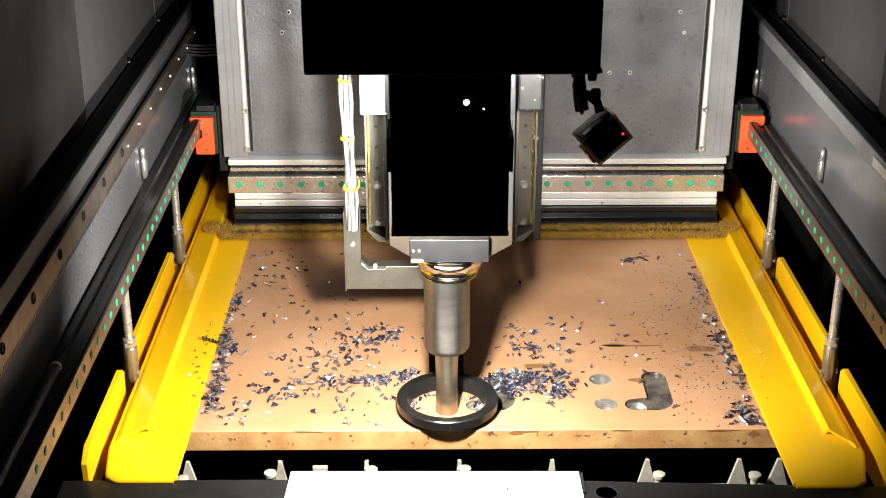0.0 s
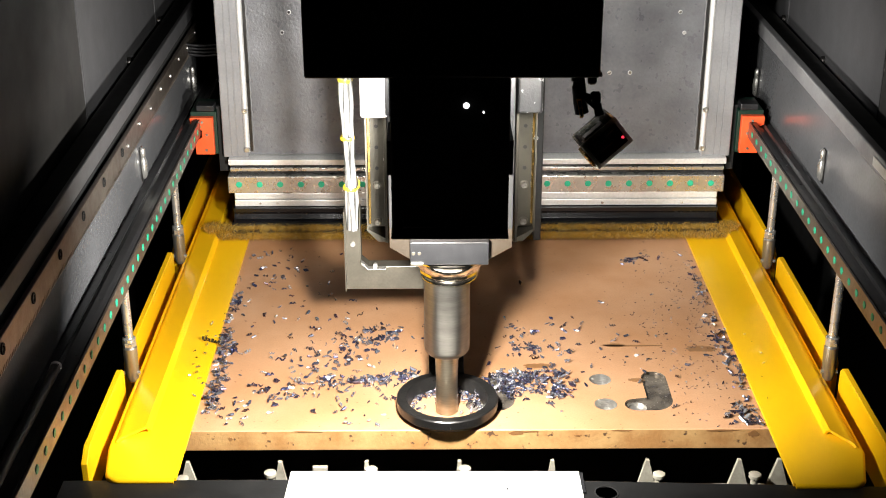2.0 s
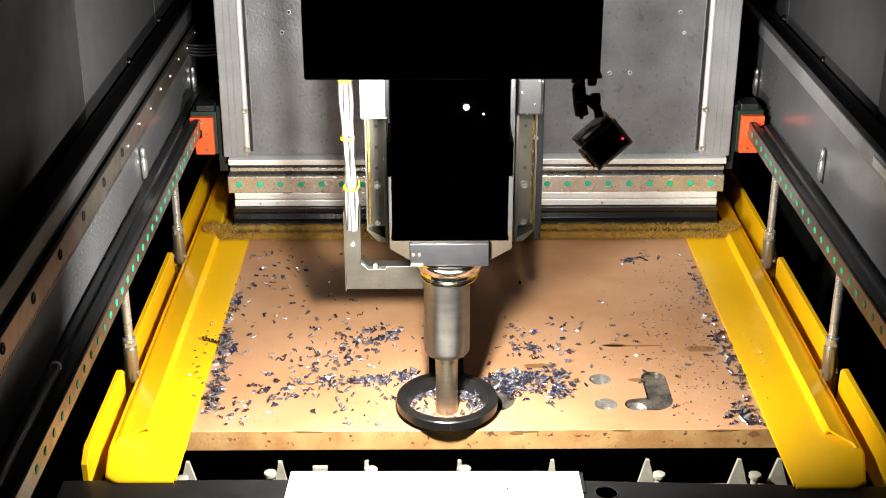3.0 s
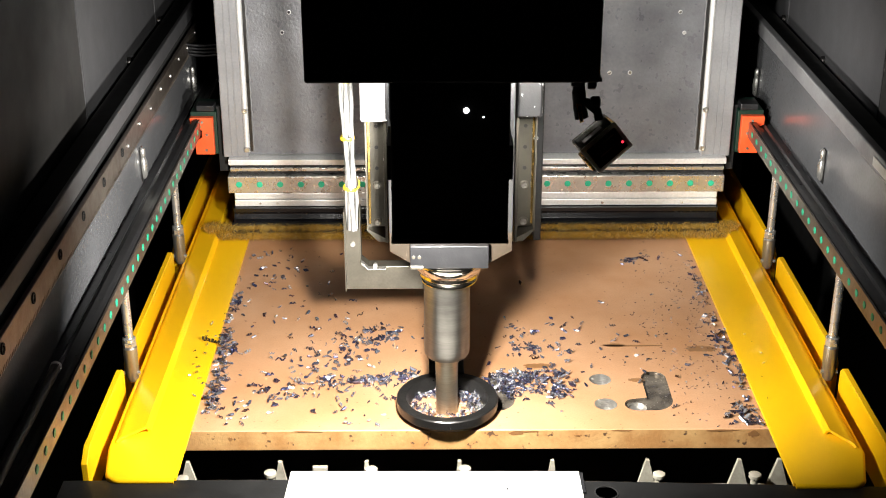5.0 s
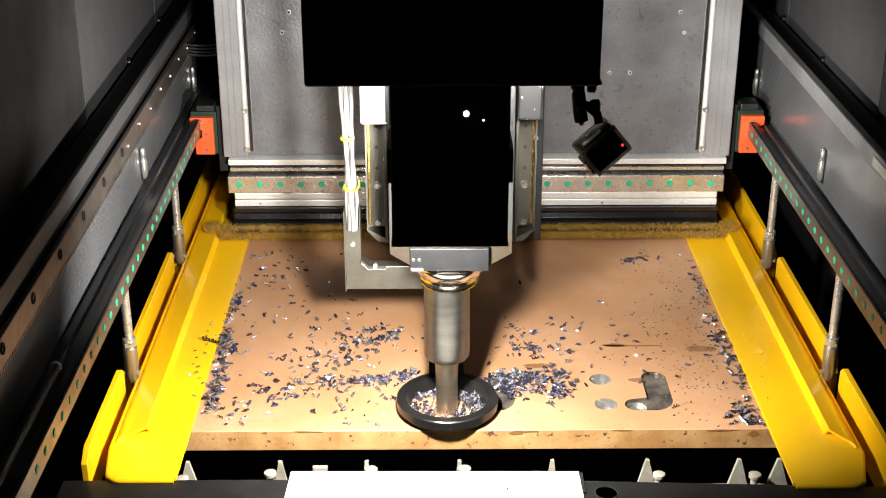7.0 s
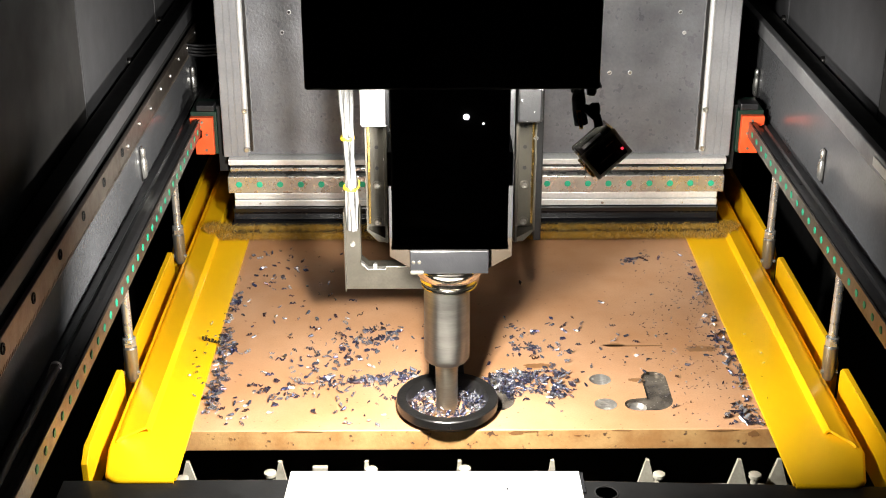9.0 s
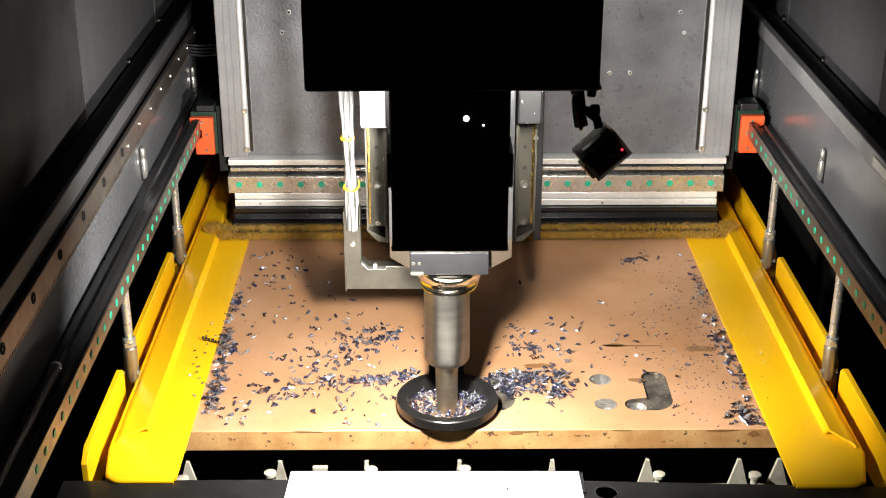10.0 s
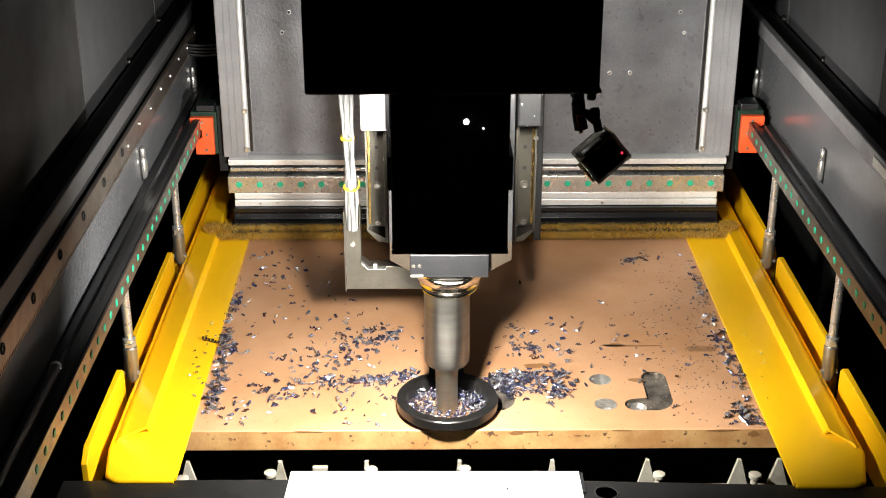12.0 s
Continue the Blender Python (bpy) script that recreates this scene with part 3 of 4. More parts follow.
part("lower_strip", box(-0.459, 0.668, GY - 0.010, GY + 0.03, 0.083, 0.0985, 0.0015), M_ALU, t, "bright aluminium strip")
for x in (-0.40, -0.36, 0.40, 0.585):
    screw((x, GY - 0.010, 0.090), 0.0032, TO_FRONT, t)
prof = [(GY - 0.02, 0.044), (GY - 0.026, 0.048), (GY - 0.016, 0.054), (GY - 0.012, 0.066), (GY - 0.020, 0.072), (GY - 0.02, 0.082), (GY + 0.03, 0.082), (GY + 0.03, 0.044)]
part("brush_profile", prism(prof, "x", -0.462, 0.670, 0.001), M_EXTRUSION, t, "black extruded profile")
part("rear_box", box(-0.46, 0.67, GY + 0.10, GY + 0.5, 0.06, 1.6), M_BLACK, t)

# guide blocks of the gantry on the side rails, with orange wipers
for s in (-1, 1):
    def sx(d, s=s):
        return MIDDLE[s] + s * d + (0.012 if s > 0 else 0.0)
    g = thing("guide_block", (sx(0.62), GY, 0.25), "orange-capped linear guide block gripping the side rail", "guide block", "guide blocks")
    C = [(sx(0.640), 0.302), (sx(0.588), 0.302), (sx(0.588), 0.214), (sx(0.630), 0.214), (sx(0.632), 0.245), (sx(0.615), 0.255), (sx(0.614), 0.272), (sx(0.640), 0.282)]
    part("wiper", prism(C, "y", GY - 0.016, GY, 0.0015), M_ORANGE, g, "orange plastic wiper")
    part("block_body", prism([(sx(0.640), 0.311), (sx(0.582), 0.311), (sx(0.582), 0.210), (sx(0.612), 0.210), (sx(0.612), 0.30), (sx(0.640), 0.30)], "y", GY + 0.001, GY + 0.10, 0.001), M_DKGREEN, g, "dark green block body")
    part("saddle", box(*sorted((sx(0.585), sx(0.625))), GY - 0.006, GY + 0.03, 0.314, 0.328, 0.002), M_RUBBER, g)
    for d, z in ((0.612, 0.292), (0.603, 0.262), (0.606, 0.225)):
        screw((sx(d), GY - 0.016, z), 0.0032, TO_FRONT, g, M_DULL)
    part("bracket", box(*sorted((sx(0.565), sx(0.585))), GY + 0.02, GY + 0.2, 0.16, 0.318, 0.002), M_BLACK, g)

# ---------------------------------------------------------------- brush strip
def brush_strip():
    t = thing("brush_strip", (XC, GY - 0.005, 0.0), "golden brass-wire brush strip wiping the steel plate", "brush")
    part("holder", box(-0.468, 0.676, GY - 0.020, GY + 0.012, 0.012, 0.0435), M_BAR, t, "dark brush core")
    rng = random.Random(4)
    vs, fs = [], []
    for i in range(42000):
        # two curled rows of short wires, and some stray ones
        x = rng.uniform(-0.510, 0.702) if i % 14 else rng.choice((-0.51, 0.70)) + rng.gauss(0, 0.010)
        row = i % 2
        y = GY - (0.030 if row else 0.018) + rng.gauss(0, 0.006)
        z = (0.018 if row else 0.036) + rng.gauss(0, 0.0035)
        d = Vector((rng.gauss(0, 1.0), rng.gauss(-0.5, 0.8), rng.gauss(-0.35, 0.55))).normalized()
        l = rng.uniform(0.005, 0.014) * (1.7 if rng.random() < 0.05 else 1.0)
        tip = Vector((x, y, z)) + d * l
        if tip.z < 0.008:
            tip.z = 0.008 + rng.random() * 0.003
        w = rng.uniform(0.0004, 0.0008)
        k = len(vs)
        vs += [(x - w, y, z), (x + w, y, z), (x, y - w, z), tuple(tip)]
        fs += [(k, k + 1, k + 3), (k + 1, k + 2, k + 3), (k + 2, k, k + 3)]
    me = bpy.data.meshes.new("bristles")
    me.from_pydata(vs, [], fs)
    me.materials.append(M_BRISTLE)
    ob = new("bristles", me)
    ob.parent, ob.matrix_parent_inverse = t, Matrix.Translation(-ORIGIN[t.name])
    tagged(ob, "tangled golden bristles", "", "", "stuff")


brush_strip()

# ---------------------------------------------------------------- carriage on the gantry (keeps still)
t = thing("drill_carriage", (0.03, 0.5, 0.28), "steel carriage with bolted slide plates on the gantry", "carriage")
part("saddle", box(-0.122, 0.205, 0.42, GY - 0.014, 0.27, 1.5, 0.004), M_RUBBER, t)
part("side_cheek", box(0.198, 0.212, 0.34, GY - 0.014, 0.22, 1.5, 0.003), M_BLACK, t)
for s, a, b in ((-1, -0.1183, -0.0775), (1, 0.1475, 0.1887)):
    o, i = (a, b) if s < 0 else (b, a)
    p = part("slide_plate", box(a, b, 0.225, 0.235, 0.30, 0.545 if s > 0 else 0.9, 0.001), M_SLIDE, t, "bolted pale steel slide plate")
    part("edge_lip", prism([(o, 0.300), (o, 0.9), (o - s * 0.003, 0.9), (o - s * 0.003, 0.302), (i, 0.281), (i, 0.278), (i + s * 0.02, 0.278)], "y", 0.205, 0.42), M_PALE, p, "thin bent steel edge")
    # strip carries the plate's amber reflection as its own colour
    part("amber_lit_edge", box(*sorted((o - s * 0.004, o - s * 0.0075)), 0.214, 0.226, 0.31, 0.54), M_AMBER_LIT, p, "edge strip coloured for amber light off the plate")
    part("inner_guide", box(*sorted((i, i + s * 0.006)), 0.15, 0.3, 0.30, 0.9, 0.001), M_SLIDE, p)
    cx = (a + b) / 2 + s * 0.001
    for z in (0.382, 0.304):
        w = part("washer", lathe([(0.0085, -0.001), (0.0085, 0.0015), (0.007, 0.002)], (cx, 0.225, z + 0.006 if z < 0.35 else z), 20, None, TO_FRONT), M_PALE, p, "", "", True)
        screw((cx, 0.223, z + 0.006 if z < 0.35 else z), 0.0058, TO_FRONT, w, M_DULL)
    for z in (0.415, 0.455, 0.495):
        part("dark_hole", lathe([(0.0035, -0.001), (0.0035, 0.0006), (0.002, 0.0006)], (cx, 0.225, z), 12, None, TO_FRONT), M_BLACK, p)
    part("slot", box(*sorted((i - s * 0.001, i - s * 0.007)), 0.2235, 0.226, 0.335, 0.385, 0.0008), M_DARKST, p)
part("grease_fitting", lathe([(0.006, 0), (0.009, 0.006), (0.009, 0.016), (0.005, 0.022)], (-0.078, 0.222, 0.44), 16, None, TO_FRONT), M_STEEL, t, "", "", True)
part("grease_fitting", lathe([(0.004, 0), (0.005, 0.006), (0.003, 0.012)], (0.187, 0.222, 0.475), 12, None, TO_FRONT), M_STEEL, t, "", "", True)

# bracket that holds the suction ring, with its cable bundle
t = thing("ring_bracket", (-0.145, 0.22, 0.175), "satin steel angle bracket holding the chip ring", "bracket")
L = [(-0.161, 0.175), (-0.161, 0.3375), (-0.131, 0.3375), (-0.131, 0.235), (-0.118, 0.2225), (0.045, 0.2225), (0.045, 0.175)]
part("angle_arm", prism(L, "y", 0.218, 0.246, 0.0015), M_PALE, t)
part("flange", box(-0.1615, -0.159, 0.206, 0.218, 0.176, 0.337, 0.0005), M_PALE, t)
part("flange", box(-0.133, -0.131, 0.206, 0.218, 0.30, 0.345, 0.0005), M_PALE, t)
part("fillet_edge", prism([(-0.131, 0.2365), (-0.131, 0.2325), (-0.119, 0.2205), (-0.085, 0.2205), (-0.085, 0.2225), (-0.117, 0.2225)], "y", 0.206, 0.218), M_STEEL, t)
for x, z in ((-0.146, 0.268), (-0.105, 0.226)):
    screw((x, 0.216, z), 0.0045, TO_FRONT, t)
part("drop_post", box(-0.006, 0.060, 0.190, 0.214, 0.030, 0.20, 0.003), M_BLACK, t, "black drop post")
ring = part("chip_ring", lathe([(0.070, 0.003), (0.079, 0.0015), (0.084, 0.004), (0.0925, 0.013), (0.0925, 0.0275), (0.0905, 0.0295), (0.0755, 0.0295), (0.0735, 0.027)], (DRILL_X + 0.001, DRILL_Y, 0), 96, None, None, True), M_DARKST, t, "blackened steel ring round the drill", "", True)
part("ring_lug", box(-0.006, 0.060, 0.150, 0.212, 0.004, 0.034, 0.003), M_BLACK, ring)

t = thing("cable_bundle", (-0.145, 0.215, 0.33), "bundle of grey-white cables tied with yellow straps", "cables")
rng = random.Random(9)
for k in range(7):
    a = k * 0.9
    ox, oy = 0.0080 * math.cos(a) * (1 if k else 0), 0.0075 * math.sin(a) * (1 if k else 0)
    pts = []
    for i in range(22):
        z = 0.30 + i * 0.03
        sway = 0.0042 * math.sin(z * 17 + k * 1.9) * (0.4 + 0.6 * math.sin(z * 31) ** 2)
        pts.append((-0.1435 + ox + sway - 0.006 * math.sin((z - 0.3) * 4.2), 0.212 + oy, z))
    part("cable", tube(pts, 0.0034, 10), M_CABLE, t, "", "", True)
for z, tilt in ((0.382, 12), (0.478, 0), (0.585, 5)):
    bm = lathe([(0.0125, -0.003), (0.0133, 0), (0.0125, 0.003), (0.0118, 0)], (-0.1455 - 0.006 * math.sin((z - 0.3) * 4.2), 0.212, z), 24, None, Matrix.Rotation(radians(tilt), 4, "Y"), True)
    part("cable_tie", bm, M_TIE, t, "yellow cable tie")
part("tie_tail", tube([(-0.133, 0.203, 0.384), (-0.130, 0.199, 0.392), (-0.131, 0.198, 0.402)], 0.0014, 6), M_TIE, t)

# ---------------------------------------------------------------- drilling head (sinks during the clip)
def about_eye(bm):
    """Scales the overhanging front parts about the camera's eye: their depth changes, their look from there does not.
    """
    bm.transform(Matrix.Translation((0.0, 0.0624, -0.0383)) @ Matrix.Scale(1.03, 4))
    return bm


HEAD = thing("drilling_head", (0.0, 0.0, 0.0), "black-covered vertical drilling head with a steel tool holder", "drilling head")
t = HEAD
part("top_cover", about_eye(box(-0.1692, 0.2255, -0.34, 0.16, 0.7570, 1.45, 0.004, None, 3)), M_BLACK, t, "matt black top cover")
b = part("front_body", about_eye(box(-0.0555, 0.1068, -0.338, -0.02, 0.5245, 0.80, 0.003)), M_BLACK, t, "matt black front body")
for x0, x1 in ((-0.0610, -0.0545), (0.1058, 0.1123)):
    part("side_ear", about_eye(box(x0, x1, -0.335, -0.25, 0.618, 0.668, 0.001)), M_BLACK, b)
part("lower_rim", about_eye(box(-0.0565, 0.1078, -0.3392, -0.30, 0.5235, 0.531, 0.001)), M_RUBBER, b)
part("window_edge", about_eye(box(-0.040, 0.0915, -0.3395, -0.3375, 0.5415, 0.5425)), M_RUBBER, b)
# the body's two bright white dots are given a glowing material
part("white_dot", about_eye(lathe([(0.0042, -0.002), (0.0042, 0.001), (0.003, 0.002)], (0.0473, -0.338, 0.7193), 18, None, TO_FRONT)), M_GLOW_WHITE, b, "small round glowing white dot")
part("white_dot", about_eye(lathe([(0.0014, -0.002), (0.0014, 0.001), (0.001, 0.0015)], (0.0706, -0.338, 0.7098), 10, None, TO_FRONT)), M_GLOW_WHITE, b, "tiny glowing white dot")
# glowing discs out of view, added as fixtures for the inferred lamps
part("added_lamp_disc", lathe([(0.020, 0.0), (0.020, 0.002), (0.016, 0.003)], (-0.030, -0.225, 0.4985), 24), M_GLOW_WHITE, t, "unseen glowing disc added to go with a work lamp")
part("added_lamp_disc", lathe([(0.022, 0.0), (0.022, 0.002), (0.018, 0.003)], (-0.112, -0.200, 0.7380), 24), M_GLOW_WHITE, t, "unseen glowing disc added to go with a work lamp")
part("added_lamp_disc", lathe([(0.022, 0.0), (0.022, 0.002), (0.018, 0.003)], (0.165, -0.200, 0.7380), 24), M_GLOW_WHITE, t, "unseen glowing disc added to go with a work lamp")
part("spindle_housing", box(-0.0716, 0.1368, 0.02, 0.20, 0.386, 0.9, 0.002), M_BLACK, t, "matt black spindle housing")
nose = [(-0.0716, 0.386), (-0.0716, 0.350), (-0.034, 0.326), (-0.032, 0.3235), (0.094, 0.3235), (0.096, 0.326), (0.1368, 0.350), (0.1368, 0.386)]
n = part("spindle_nose", prism(nose, "y", 0.026, 0.19, 0.001), M_NOSE_BROWN, t, "dull steel chamfered spindle nose")
part("nose_block", box(-0.0365, 0.0965, 0.010, 0.03, 0.3245, 0.366, 0.001), M_NOSE, n, "dark grey front block")
for x, z in ((-0.021, 0.346), (-0.031, 0.346)):
    part("bright_fleck", lathe([(0.0032, 0), (0.0032, 0.0012), (0.002, 0.002)], (x, 0.010, z), 12, None, TO_FRONT), M_PALE, n)
part("bright_clip", box(-0.036, -0.014, 0.006, 0.012, 0.3245, 0.3305, 0.0015), M_PALE, n)
part("gold_collar", lathe([(0.060, 0.3235), (0.0655, 0.3215), (0.0655, 0.3145), (0.054, 0.297), (0.046, 0.290)], (DRILL_X + 0.004, DRILL_Y, 0), 64), M_POLISH, t, "polished steel flange", "", True)
part("steel_collar", lathe([(0.044, 0.312), (0.0540, 0.3075), (0.0540, 0.292), (0.049, 0.2865), (0.050, 0.285), (0.050, 0.2795), (0.044, 0.2745)], (DRILL_X + 0.004, DRILL_Y, 0), 64), M_POLISH, t, "polished steel collar", "", True)
part("white_block", box(-0.1200, -0.0735, 0.10, 0.16, 0.556, 0.80, 0.004), M_BLOCK, t, "bare cast aluminium block")
part("dark_block", box(0.146, 0.188, 0.10, 0.16, 0.563, 0.80, 0.004), M_SCUFF, t, "scuffed dark block")
part("back_slide", box(-0.115, 0.185, 0.17, 0.222, 0.60, 1.45), M_RUBBER, t)
part("guard_strip", box(-0.0735, -0.0665, -0.02, 0.05, 0.60, 0.80, 0.001), M_NOSE, t)
part("guard_strip", box(0.1260, 0.1330, -0.02, 0.05, 0.60, 0.80, 0.001), M_NOSE, t)

DRILL = part("drill", lathe([(0.0408, 0.274), (0.0408, 0.140), (0.0402, 0.1345), (0.0370, 0.1295), (0.027, 0.1285), (0.0245, 0.1275)], (0, 0, 0), 64), M_SLEEVE, HEAD, "grey steel tool sleeve with slim drill", "", True)
DRILL.location = (DRILL_X, DRILL_Y, 0)
part("shank", lathe([(0.0245, 0.1282), (0.0235, 0.122), (0.0206, 0.110), (0.0196, 0.05), (0.0202, 0.012), (0.0208, -0.001), (0.0208, -0.003), (0.012, -0.004)], (0, 0, 0), 48), M_SHANK, DRILL, "pale nickel drill shank", "", True)
bm = bmesh.new()
for z in (0.205, 0.187, 0.170):
    lathe([(0.0407, z - 0.0002), (0.04085, z), (0.0407, z + 0.0002), (0.0402, z)], (0, 0, 0), 48, bm, None, True)
part("wear_rings", bm, M_SLEEVE, DRILL, "fine bright wear rings")

# ---------------------------------------------------------------- action camera under the cover
CAMERA = thing("action_camera", (0.0, 0.0, 0.0), "small action camera in clear housing hung under the cover", "camera")
R = Matrix.Translation((0.2335, -0.325, 0.6675)) @ Matrix.Rotation(radians(14), 4, "Z") @ Matrix.Rotation(radians(-38.5), 4, "Y")


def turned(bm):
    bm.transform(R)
    return about_eye(bm)


h = part("housing", turned(box(-0.030, 0.030, -0.018, 0.022, -0.0235, 0.0235, 0.004)), M_CLEAR, CAMERA, "clear plastic housing tinted for amber light on its edges", "", True)
part("rear_frame", turned(prism([(-0.030, -0.0235), (0.030, -0.0235), (0.030, 0.0235), (-0.030, 0.0235)], "y", -0.0205, -0.018, 0.001)), M_FROST, h, "pale frosted door frame")
part("camera_body", turned(box(-0.0265, 0.0265, -0.016, 0.018, -0.020, 0.020, 0.002)), M_RUBBER, CAMERA, "black camera body")
part("screen", turned(box(-0.0245, 0.0245, -0.0225, -0.0205, -0.0175, 0.0175, 0.001)), M_SCREEN, h, "dark glossy screen")
part("record_light", turned(lathe([(0.0018, 0), (0.0018, 0.0012), (0.001, 0.0016)], (0.0215, -0.0225, -0.007), 12, None, TO_FRONT)), M_LED_RED, h, "glowing red record light")
for z0, x0, x1 in ((0.010, 0.006, 0.018), (-0.004, -0.014, 0.006)):
    part("print_mark", turned(box(x0, x1, -0.0228, -0.0224, z0, z0 + 0.0012)), M_DULL, h)
# lower side of the housing, its amber bounce light painted on
part("amber_lit_side", turned(box(-0.034, -0.029, -0.012, 0.016, -0.020, 0.004, 0.002)), M_AMBER_LIT, h, "housing side coloured for amber light from below")
part("top_latch", turned(box(-0.020, 0.012, -0.018, -0.008, 0.0235, 0.027, 0.001)), M_DULL, h)
arm = part("mount_arm", about_eye(tube([(0.200, -0.31, 0.765), (0.201, -0.31, 0.735), (0.203, -0.312, 0.715), (0.206, -0.314, 0.700)], 0.0095, 12)), M_BLACK, CAMERA, "black jointed mount arm", "", True)
part("joint_screw", about_eye(lathe([(0.011, 0), (0.013, 0.003), (0.013, 0.012), (0.010, 0.014)], (0.190, -0.31, 0.756), 8, None, TO_RIGHT)), M_BLACK, arm)
part("thumb_knob", about_eye(lathe([(0.006, 0), (0.0075, 0.003), (0.0075, 0.010), (0.004, 0.012)], (0.212, -0.315, 0.7485), 6, None, TO_RIGHT)), M_BLACK, arm)
part("clip_plate", about_eye(box(0.183, 0.229, -0.335, -0.29, 0.7575, 0.7615, 0.001)), M_BLACK, arm)
part("elbow", about_eye(tube([(0.202, -0.312, 0.724), (0.214, -0.316, 0.722), (0.226, -0.32, 0.712), (0.229, -0.323, 0.700)], 0.0065, 10)), M_BLACK, arm, "", "", True)
part("pivot_knob", about_eye(lathe([(0.007, 0), (0.009, 0.003), (0.009, 0.012), (0.005, 0.014)], (0.216, -0.318, 0.7235), 8, None, TO_RIGHT)), M_BLACK, arm)
tag = part("amber_tag", about_eye(prism([(0.1965, 0.7235), (0.2035, 0.7245), (0.2075, 0.6985), (0.2025, 0.697)], "y", -0.3265, -0.325)), M_ORANGE_TAG, arm, "amber printed strap")
part("strap_gap", about_eye(prism([(0.1985, 0.721), (0.2025, 0.7215), (0.2035, 0.713), (0.2000, 0.7125)], "y", -0.3272, -0.3264)), M_BLACK, tag)
part("strap_gap", about_eye(prism([(0.2005, 0.7105), (0.2040, 0.711), (0.2055, 0.7005), (0.2030, 0.700)], "y", -0.3272, -0.3264)), M_BLACK, tag)

# ---------------------------------------------------------------- swarf
def chip_shape(seed):
    """One curled chip: a short strip rolled into an arc with a twist. Vertices and faces about the origin, resting on z = 0."""
    r = random.Random(seed)
    rad, arc, wide, twist = r.uniform(0.0017, 0.0027), r.uniform(2.2, 3.8), r.uniform(0.0080, 0.0120), r.uniform(-0.006, 0.006)
    n = 6
    if seed % 2:
        arc, wide, twist, n = r.uniform(9.0, 15.0), r.uniform(0.0024, 0.0034), r.uniform(0.010, 0.015), 14
        rad *= 1.15
    vs, fs = [], []
    for i in range(n + 1):
        a = arc * i / n
        w = wide * (0.6 + 0.4 * math.sin(math.pi * i / n))
        for rr in (rad, rad - 0.0006):
            for e in (-0.5, 0.5):
                vs.append((rr * math.cos(a), e * w + twist * i / n, rr * math.sin(a)))
    for i in range(n):
        a, b = 4 * i, 4 * i + 4
        fs += [(a, a + 1, b + 1, b), (a + 2, b + 2, b + 3, a + 3), (a, b, b + 2, a + 2), (a + 1, a + 3, b + 3, b + 1)]
    fs += [(0, 2, 3, 1), (4 * n, 4 * n + 1, 4 * n + 3, 4 * n + 2)]
    return [Vector(v) for v in vs], fs


SHAPES = [chip_shape(k) for k in range(10)]


def placed(shape, m, scale):
    out = [m @ (v * scale) for v in shape[0]]
    return out


def chip_field(name, label, blobs, seed, allowed):
    """Loose chips in drifts: each blob is centre x, y, spread x, y, how many, and mean size."""
    rng = random.Random(seed)
    vs, fs = [], []
    for x, y, sx, sy, count, size in blobs:
        for _ in range(int(count * 1.2)):
            px, py = rng.gauss(x, sx * 1.05), rng.gauss(y, sy * 1.1)
            base = allowed(px, py)
            if base is None:
                continue
            shape = rng.choice(SHAPES)
            m = Matrix.Rotation(rng.uniform(0, 6.283), 3, "Z") @ Matrix.Rotation(rng.uniform(-1.6, 1.6), 3, "Y") @ Matrix.Rotation(rng.uniform(-0.6, 0.6), 3, "X")
            pts = placed(shape, m, size * rng.uniform(0.7, 1.45))
            low = min(p.z for p in pts)
            k = len(vs)
            vs += [(p.x + px, p.y + py, p.z - low + base) for p in pts]
            fs += [tuple(i + k for i in f) for f in shape[1]]
    me = bpy.data.meshes.new(name)
    me.from_pydata(vs, [], fs)
    me.materials.append(M_CHIP)
    return tagged(new(name, me), label, "metal chips", "", "stuff")


def on_plate(x, y):
    if not (-0.4265 < x < 0.598 and 0.006 < y < 0.83):
        return None
    if math.hypot(x - DRILL_X - 0.001, y - DRILL_Y) < 0.099:
        return None
    for hx, hy in ((0.3205, 0.181), (0.3205, 0.0885)):
        if math.hypot(x - hx, y - hy) < 0.026:
            return None
    return 0.0002


LEFT = ((-0.417, 0.52, 0.006, 0.030, 24, 0.9), (-0.421, 0.42, 0.005, 0.040, 22, 1.0), (-0.414, 0.335, 0.009, 0.028, 46, 1.05), (-0.412, 0.24, 0.009, 0.035, 36, 1.05),
        (-0.410, 0.13, 0.011, 0.040, 44, 1.05), (-0.385, 0.06, 0.025, 0.03, 12, 1.0), (-0.12, 0.365, 0.030, 0.020, 42, 1.0), (-0.16, 0.31, 0.045, 0.03, 34, 1.0),
        (-0.20, 0.25, 0.06, 0.06, 40, 1.0), (-0.175, 0.175, 0.03, 0.010, 34, 1.05), (-0.10, 0.18, 0.03, 0.010, 36, 1.05), (-0.05, 0.195, 0.016, 0.008, 26, 1.0),
        (-0.22, 0.12, 0.06, 0.05, 36, 1.0), (-0.28, 0.35, 0.07, 0.12, 34, 0.9), (-0.33, 0.64, 0.05, 0.07, 26, 0.9), (-0.33, 0.14, 0.05, 0.07, 20, 1.0),
        (-0.22, 0.33, 0.12, 0.16, 50, 0.9), (-0.10, 0.10, 0.09, 0.05, 14, 0.9), (-0.36, 0.72, 0.05, 0.05, 14, 0.9))
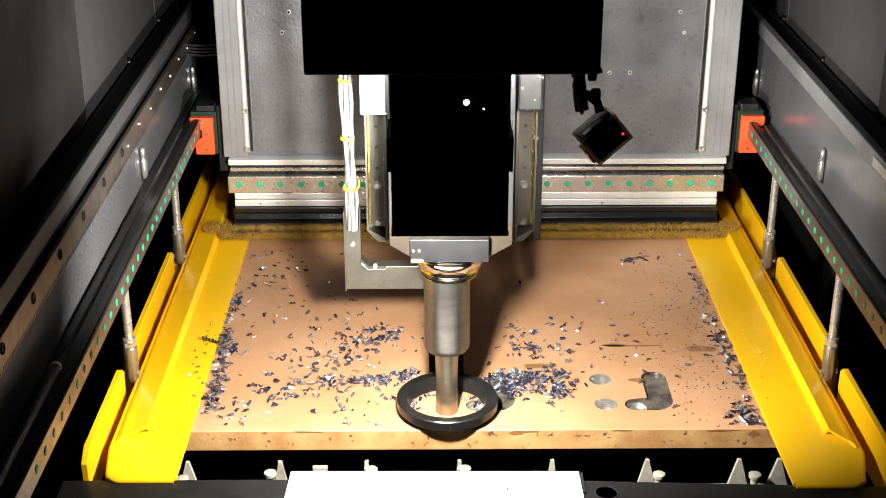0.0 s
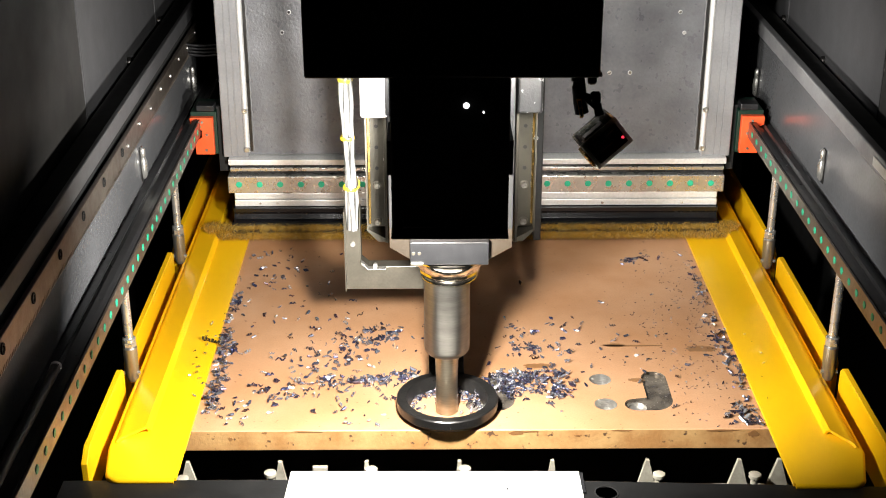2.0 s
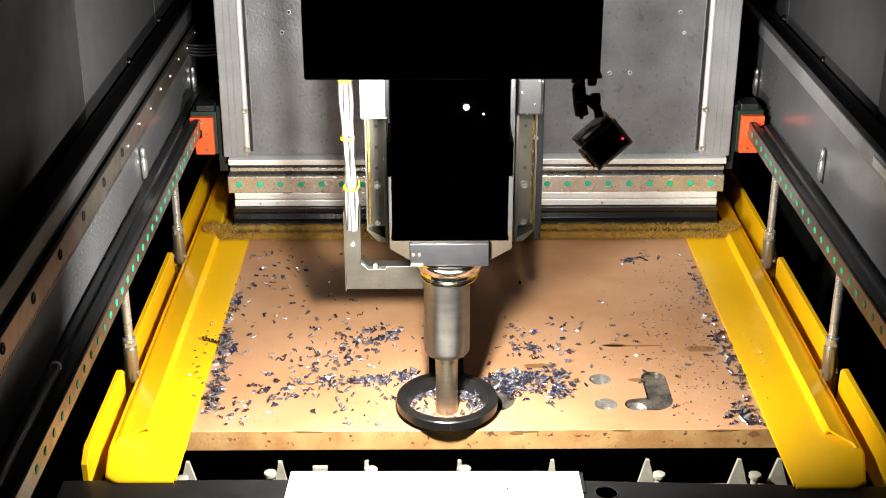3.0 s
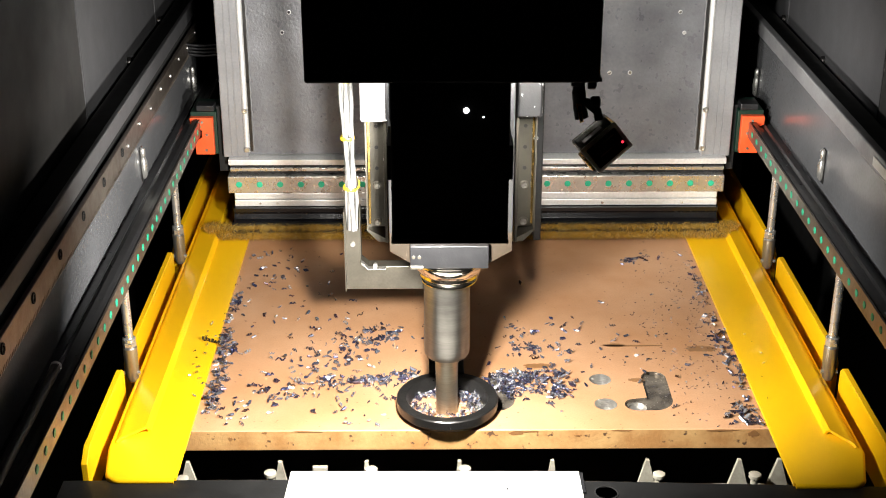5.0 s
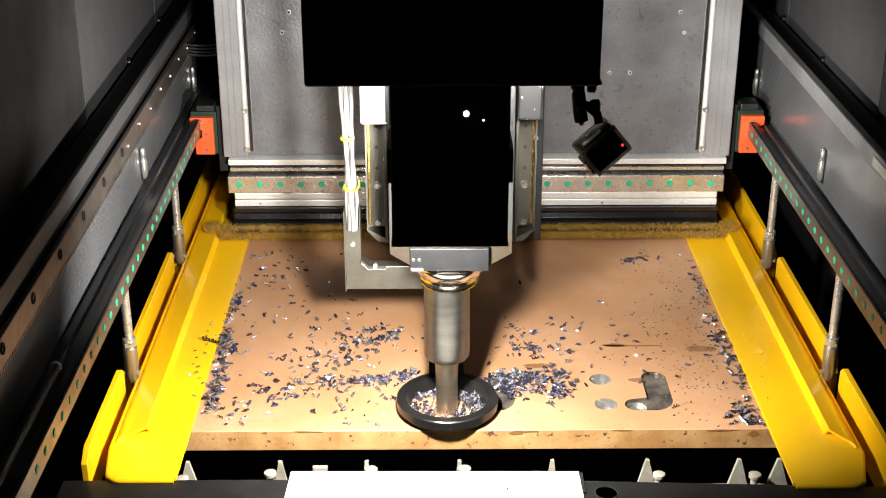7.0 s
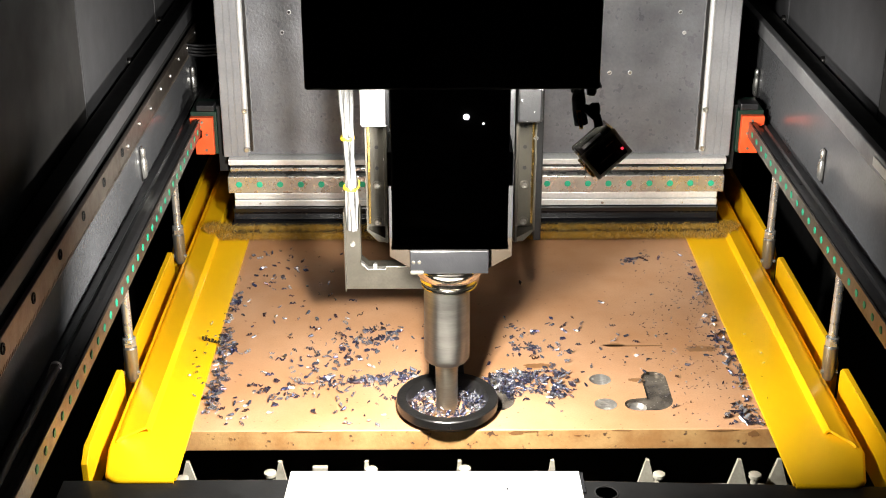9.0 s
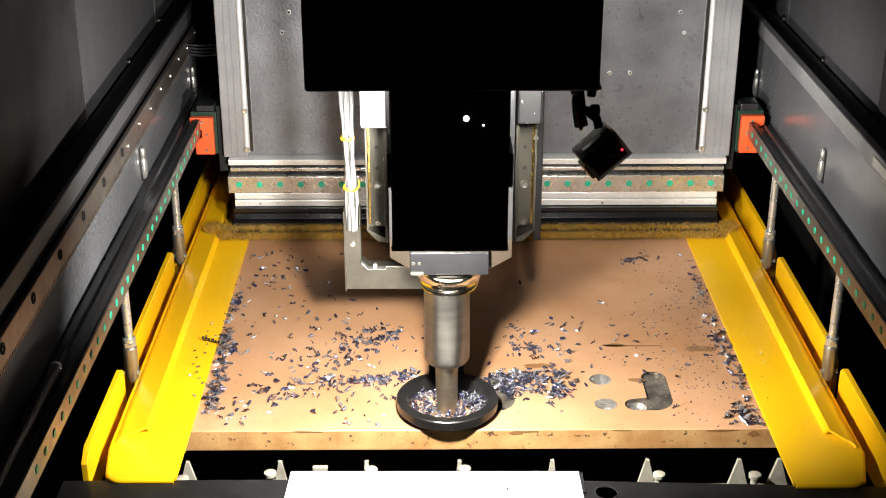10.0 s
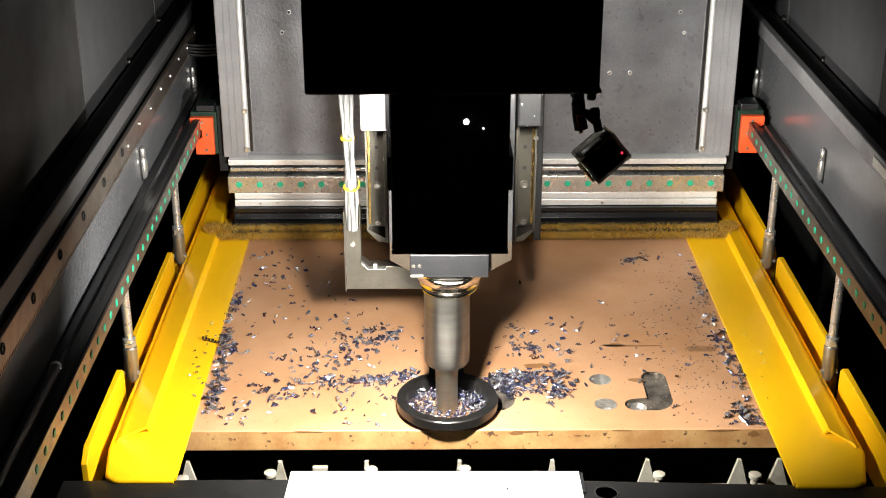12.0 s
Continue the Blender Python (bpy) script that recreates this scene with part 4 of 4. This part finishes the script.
RIGHT = ((0.145, 0.172, 0.022, 0.018, 120, 1.0), (0.19, 0.185, 0.03, 0.012, 80, 1.0), (0.235, 0.13, 0.014, 0.026, 46, 1.0), (0.245, 0.185, 0.016, 0.018, 26, 1.0),
         (0.17, 0.14, 0.02, 0.012, 30, 1.0), (0.20, 0.30, 0.03, 0.014, 28, 0.95), (0.17, 0.36, 0.012, 0.030, 18, 0.95), (0.24, 0.37, 0.03, 0.06, 20, 0.9),
         (0.36, 0.30, 0.10, 0.16, 44, 0.85), (0.585, 0.36, 0.008, 0.05, 40, 0.95), (0.586, 0.20, 0.010, 0.05, 40, 0.95), (0.575, 0.04, 0.016, 0.02, 34, 1.05),
         (0.585, 0.60, 0.008, 0.07, 30, 0.8), (0.46, 0.735, 0.025, 0.010, 16, 0.9), (0.51, 0.25, 0.06, 0.14, 190, 0.36), (0.54, 0.50, 0.045, 0.14, 160, 0.34))
chip_field("steel_chips", "blue-grey curled steel chips strewn over the plate", LEFT, 11, on_plate)
chip_field("steel_chips", "bright curled steel chips heaped beside the drill ring", RIGHT, 12, on_plate)
chip_field("tray_chips", "few dark chips lying on the yellow tray", ((-0.452, 0.25, 0.012, 0.07, 12, 0.7), (0.63, 0.20, 0.012, 0.10, 5, 0.4)), 13,
           lambda x, y: 0.0082 if (-0.475 < x < -0.432 or 0.605 < x < 0.68) else None)


def spiral_chip(x, y, z, heading, length, radius, turns):
    """A long chip wound like a spring, lying on its side."""
    bm = bmesh.new()
    n = int(turns * 12)
    rows = []
    for i in range(n + 1):
        a = 2 * math.pi * turns * i / n
        r = radius * (0.8 + 0.2 * math.sin(i * 0.21))
        rows.append([bm.verts.new((length * i / n + e, r * math.cos(a), radius + r * math.sin(a))) for e in (0.0, length / turns * 0.62)])
    for a, b in zip(rows, rows[1:]):
        bm.faces.new((a[0], a[1], b[1], b[0]))
    bmesh.ops.solidify(bm, geom=bm.faces[:], thickness=0.0005)
    bm.transform(Matrix.Translation((x, y, z)) @ Matrix.Rotation(radians(heading), 4, "Z"))
    return tagged(part("spiral_chip", bm, M_CHIP, None, "", "", True), "long blue steel chip wound like a spring", "metal chip", "spiral chips")


for row in ((-0.462, 0.335, 0.0085, -28, 0.046, 0.0042, 6), (-0.125, 0.335, 0.0002, 38, 0.036, 0.0030, 5), (-0.095, 0.372, 0.0002, 12, 0.030, 0.0030, 4),
            (0.445, 0.730, 0.0002, 18, 0.034, 0.0026, 4), (0.476, 0.742, 0.0002, -50, 0.020, 0.0026, 3), (0.560, 0.022, 0.0002, -18, 0.036, 0.0032, 5),
            (0.540, 0.056, 0.0002, 6, 0.048, 0.0026, 6), (0.178, 0.300, 0.0002, 24, 0.034, 0.0026, 5), (-0.405, 0.30, 0.0002, 60, 0.030, 0.0034, 4)):
    spiral_chip(*row)

chip_field("ring_chips", "first bright steel chips lying inside the ring", tuple((DRILL_X + 0.056 * math.cos(a), DRILL_Y + 0.056 * math.sin(a), 0.005, 0.004, 4, 0.85) for a in (0.2, 0.7, 1.2, 1.7, 2.2, 2.7, 3.1)), 14,
           lambda x, y: 0.0002 if 0.025 < math.hypot(x - DRILL_X, y - DRILL_Y) < 0.064 else None)

CHIPS = []


def flung_chips(count):
    """Chips that the drill throws up out of its hole one after the other; each comes to rest inside the ring."""
    rng = random.Random(21)
    meshes = []
    for vs, fs in SHAPES:
        me = bpy.data.meshes.new("steel_chip")
        me.from_pydata([tuple(v) for v in vs], [], fs)
        me.materials.append(M_CHIP)
        meshes.append(me)
    for k in range(count):
        u = (k + 0.5) / count
        when = 0.25 + 11.2 * u ** 1.35
        ob = tagged(new("steel_chip", meshes[k % 10]), "small curled bright steel chip thrown from the drill", "metal chip", "chips in the ring")
        a = rng.uniform(0, 6.283)
        r = 0.068 - rng.uniform(0, 0.010) if u < 0.15 else 0.023 + 0.046 * rng.random() ** 0.7
        if math.sin(a) < -0.6 and u < 0.25:
            a = -a
        rest = (DRILL_X + r * math.cos(a), DRILL_Y + r * math.sin(a), 0.0035 + 0.013 * u * rng.random() + 0.005 * u)
        turn = [rng.uniform(-70, 70), rng.uniform(-70, 70), rng.uniform(-180, 180)]
        CHIPS.append((ob, when, a, rest, turn))


flung_chips(380)


# ---------------------------------------------------------------- what moves
def motions():
    sink = 0.0282
    steps = [0.5 * i for i in range(25)]
    down = [(s, pose(0, 0, -sink * s / 12.0)) for s in steps]
    walk(HEAD, down)
    walk(CAMERA, down)
    walk(DRILL, [(0.1 * i, pose(DRILL_X, DRILL_Y, 0, 0, 0, (-72.0 * i) % 360)) for i in range(121)])
    for ob, when, a, rest, turn in CHIPS:
        start = pose(DRILL_X + 0.008 * math.cos(a), DRILL_Y + 0.008 * math.sin(a), -0.034, turn[0], turn[1], turn[2])
        edge = pose(DRILL_X + 0.024 * math.cos(a), DRILL_Y + 0.024 * math.sin(a), 0.016, turn[0] + 25, turn[1], turn[2])
        end = pose(*rest, turn[0] + 40, turn[1], turn[2] + 20)
        rows = [(0.0, start), (when - 0.1, start), (when, edge), (when + 0.1, end), (12.0, end)]
        walk(ob, rows)


motions()
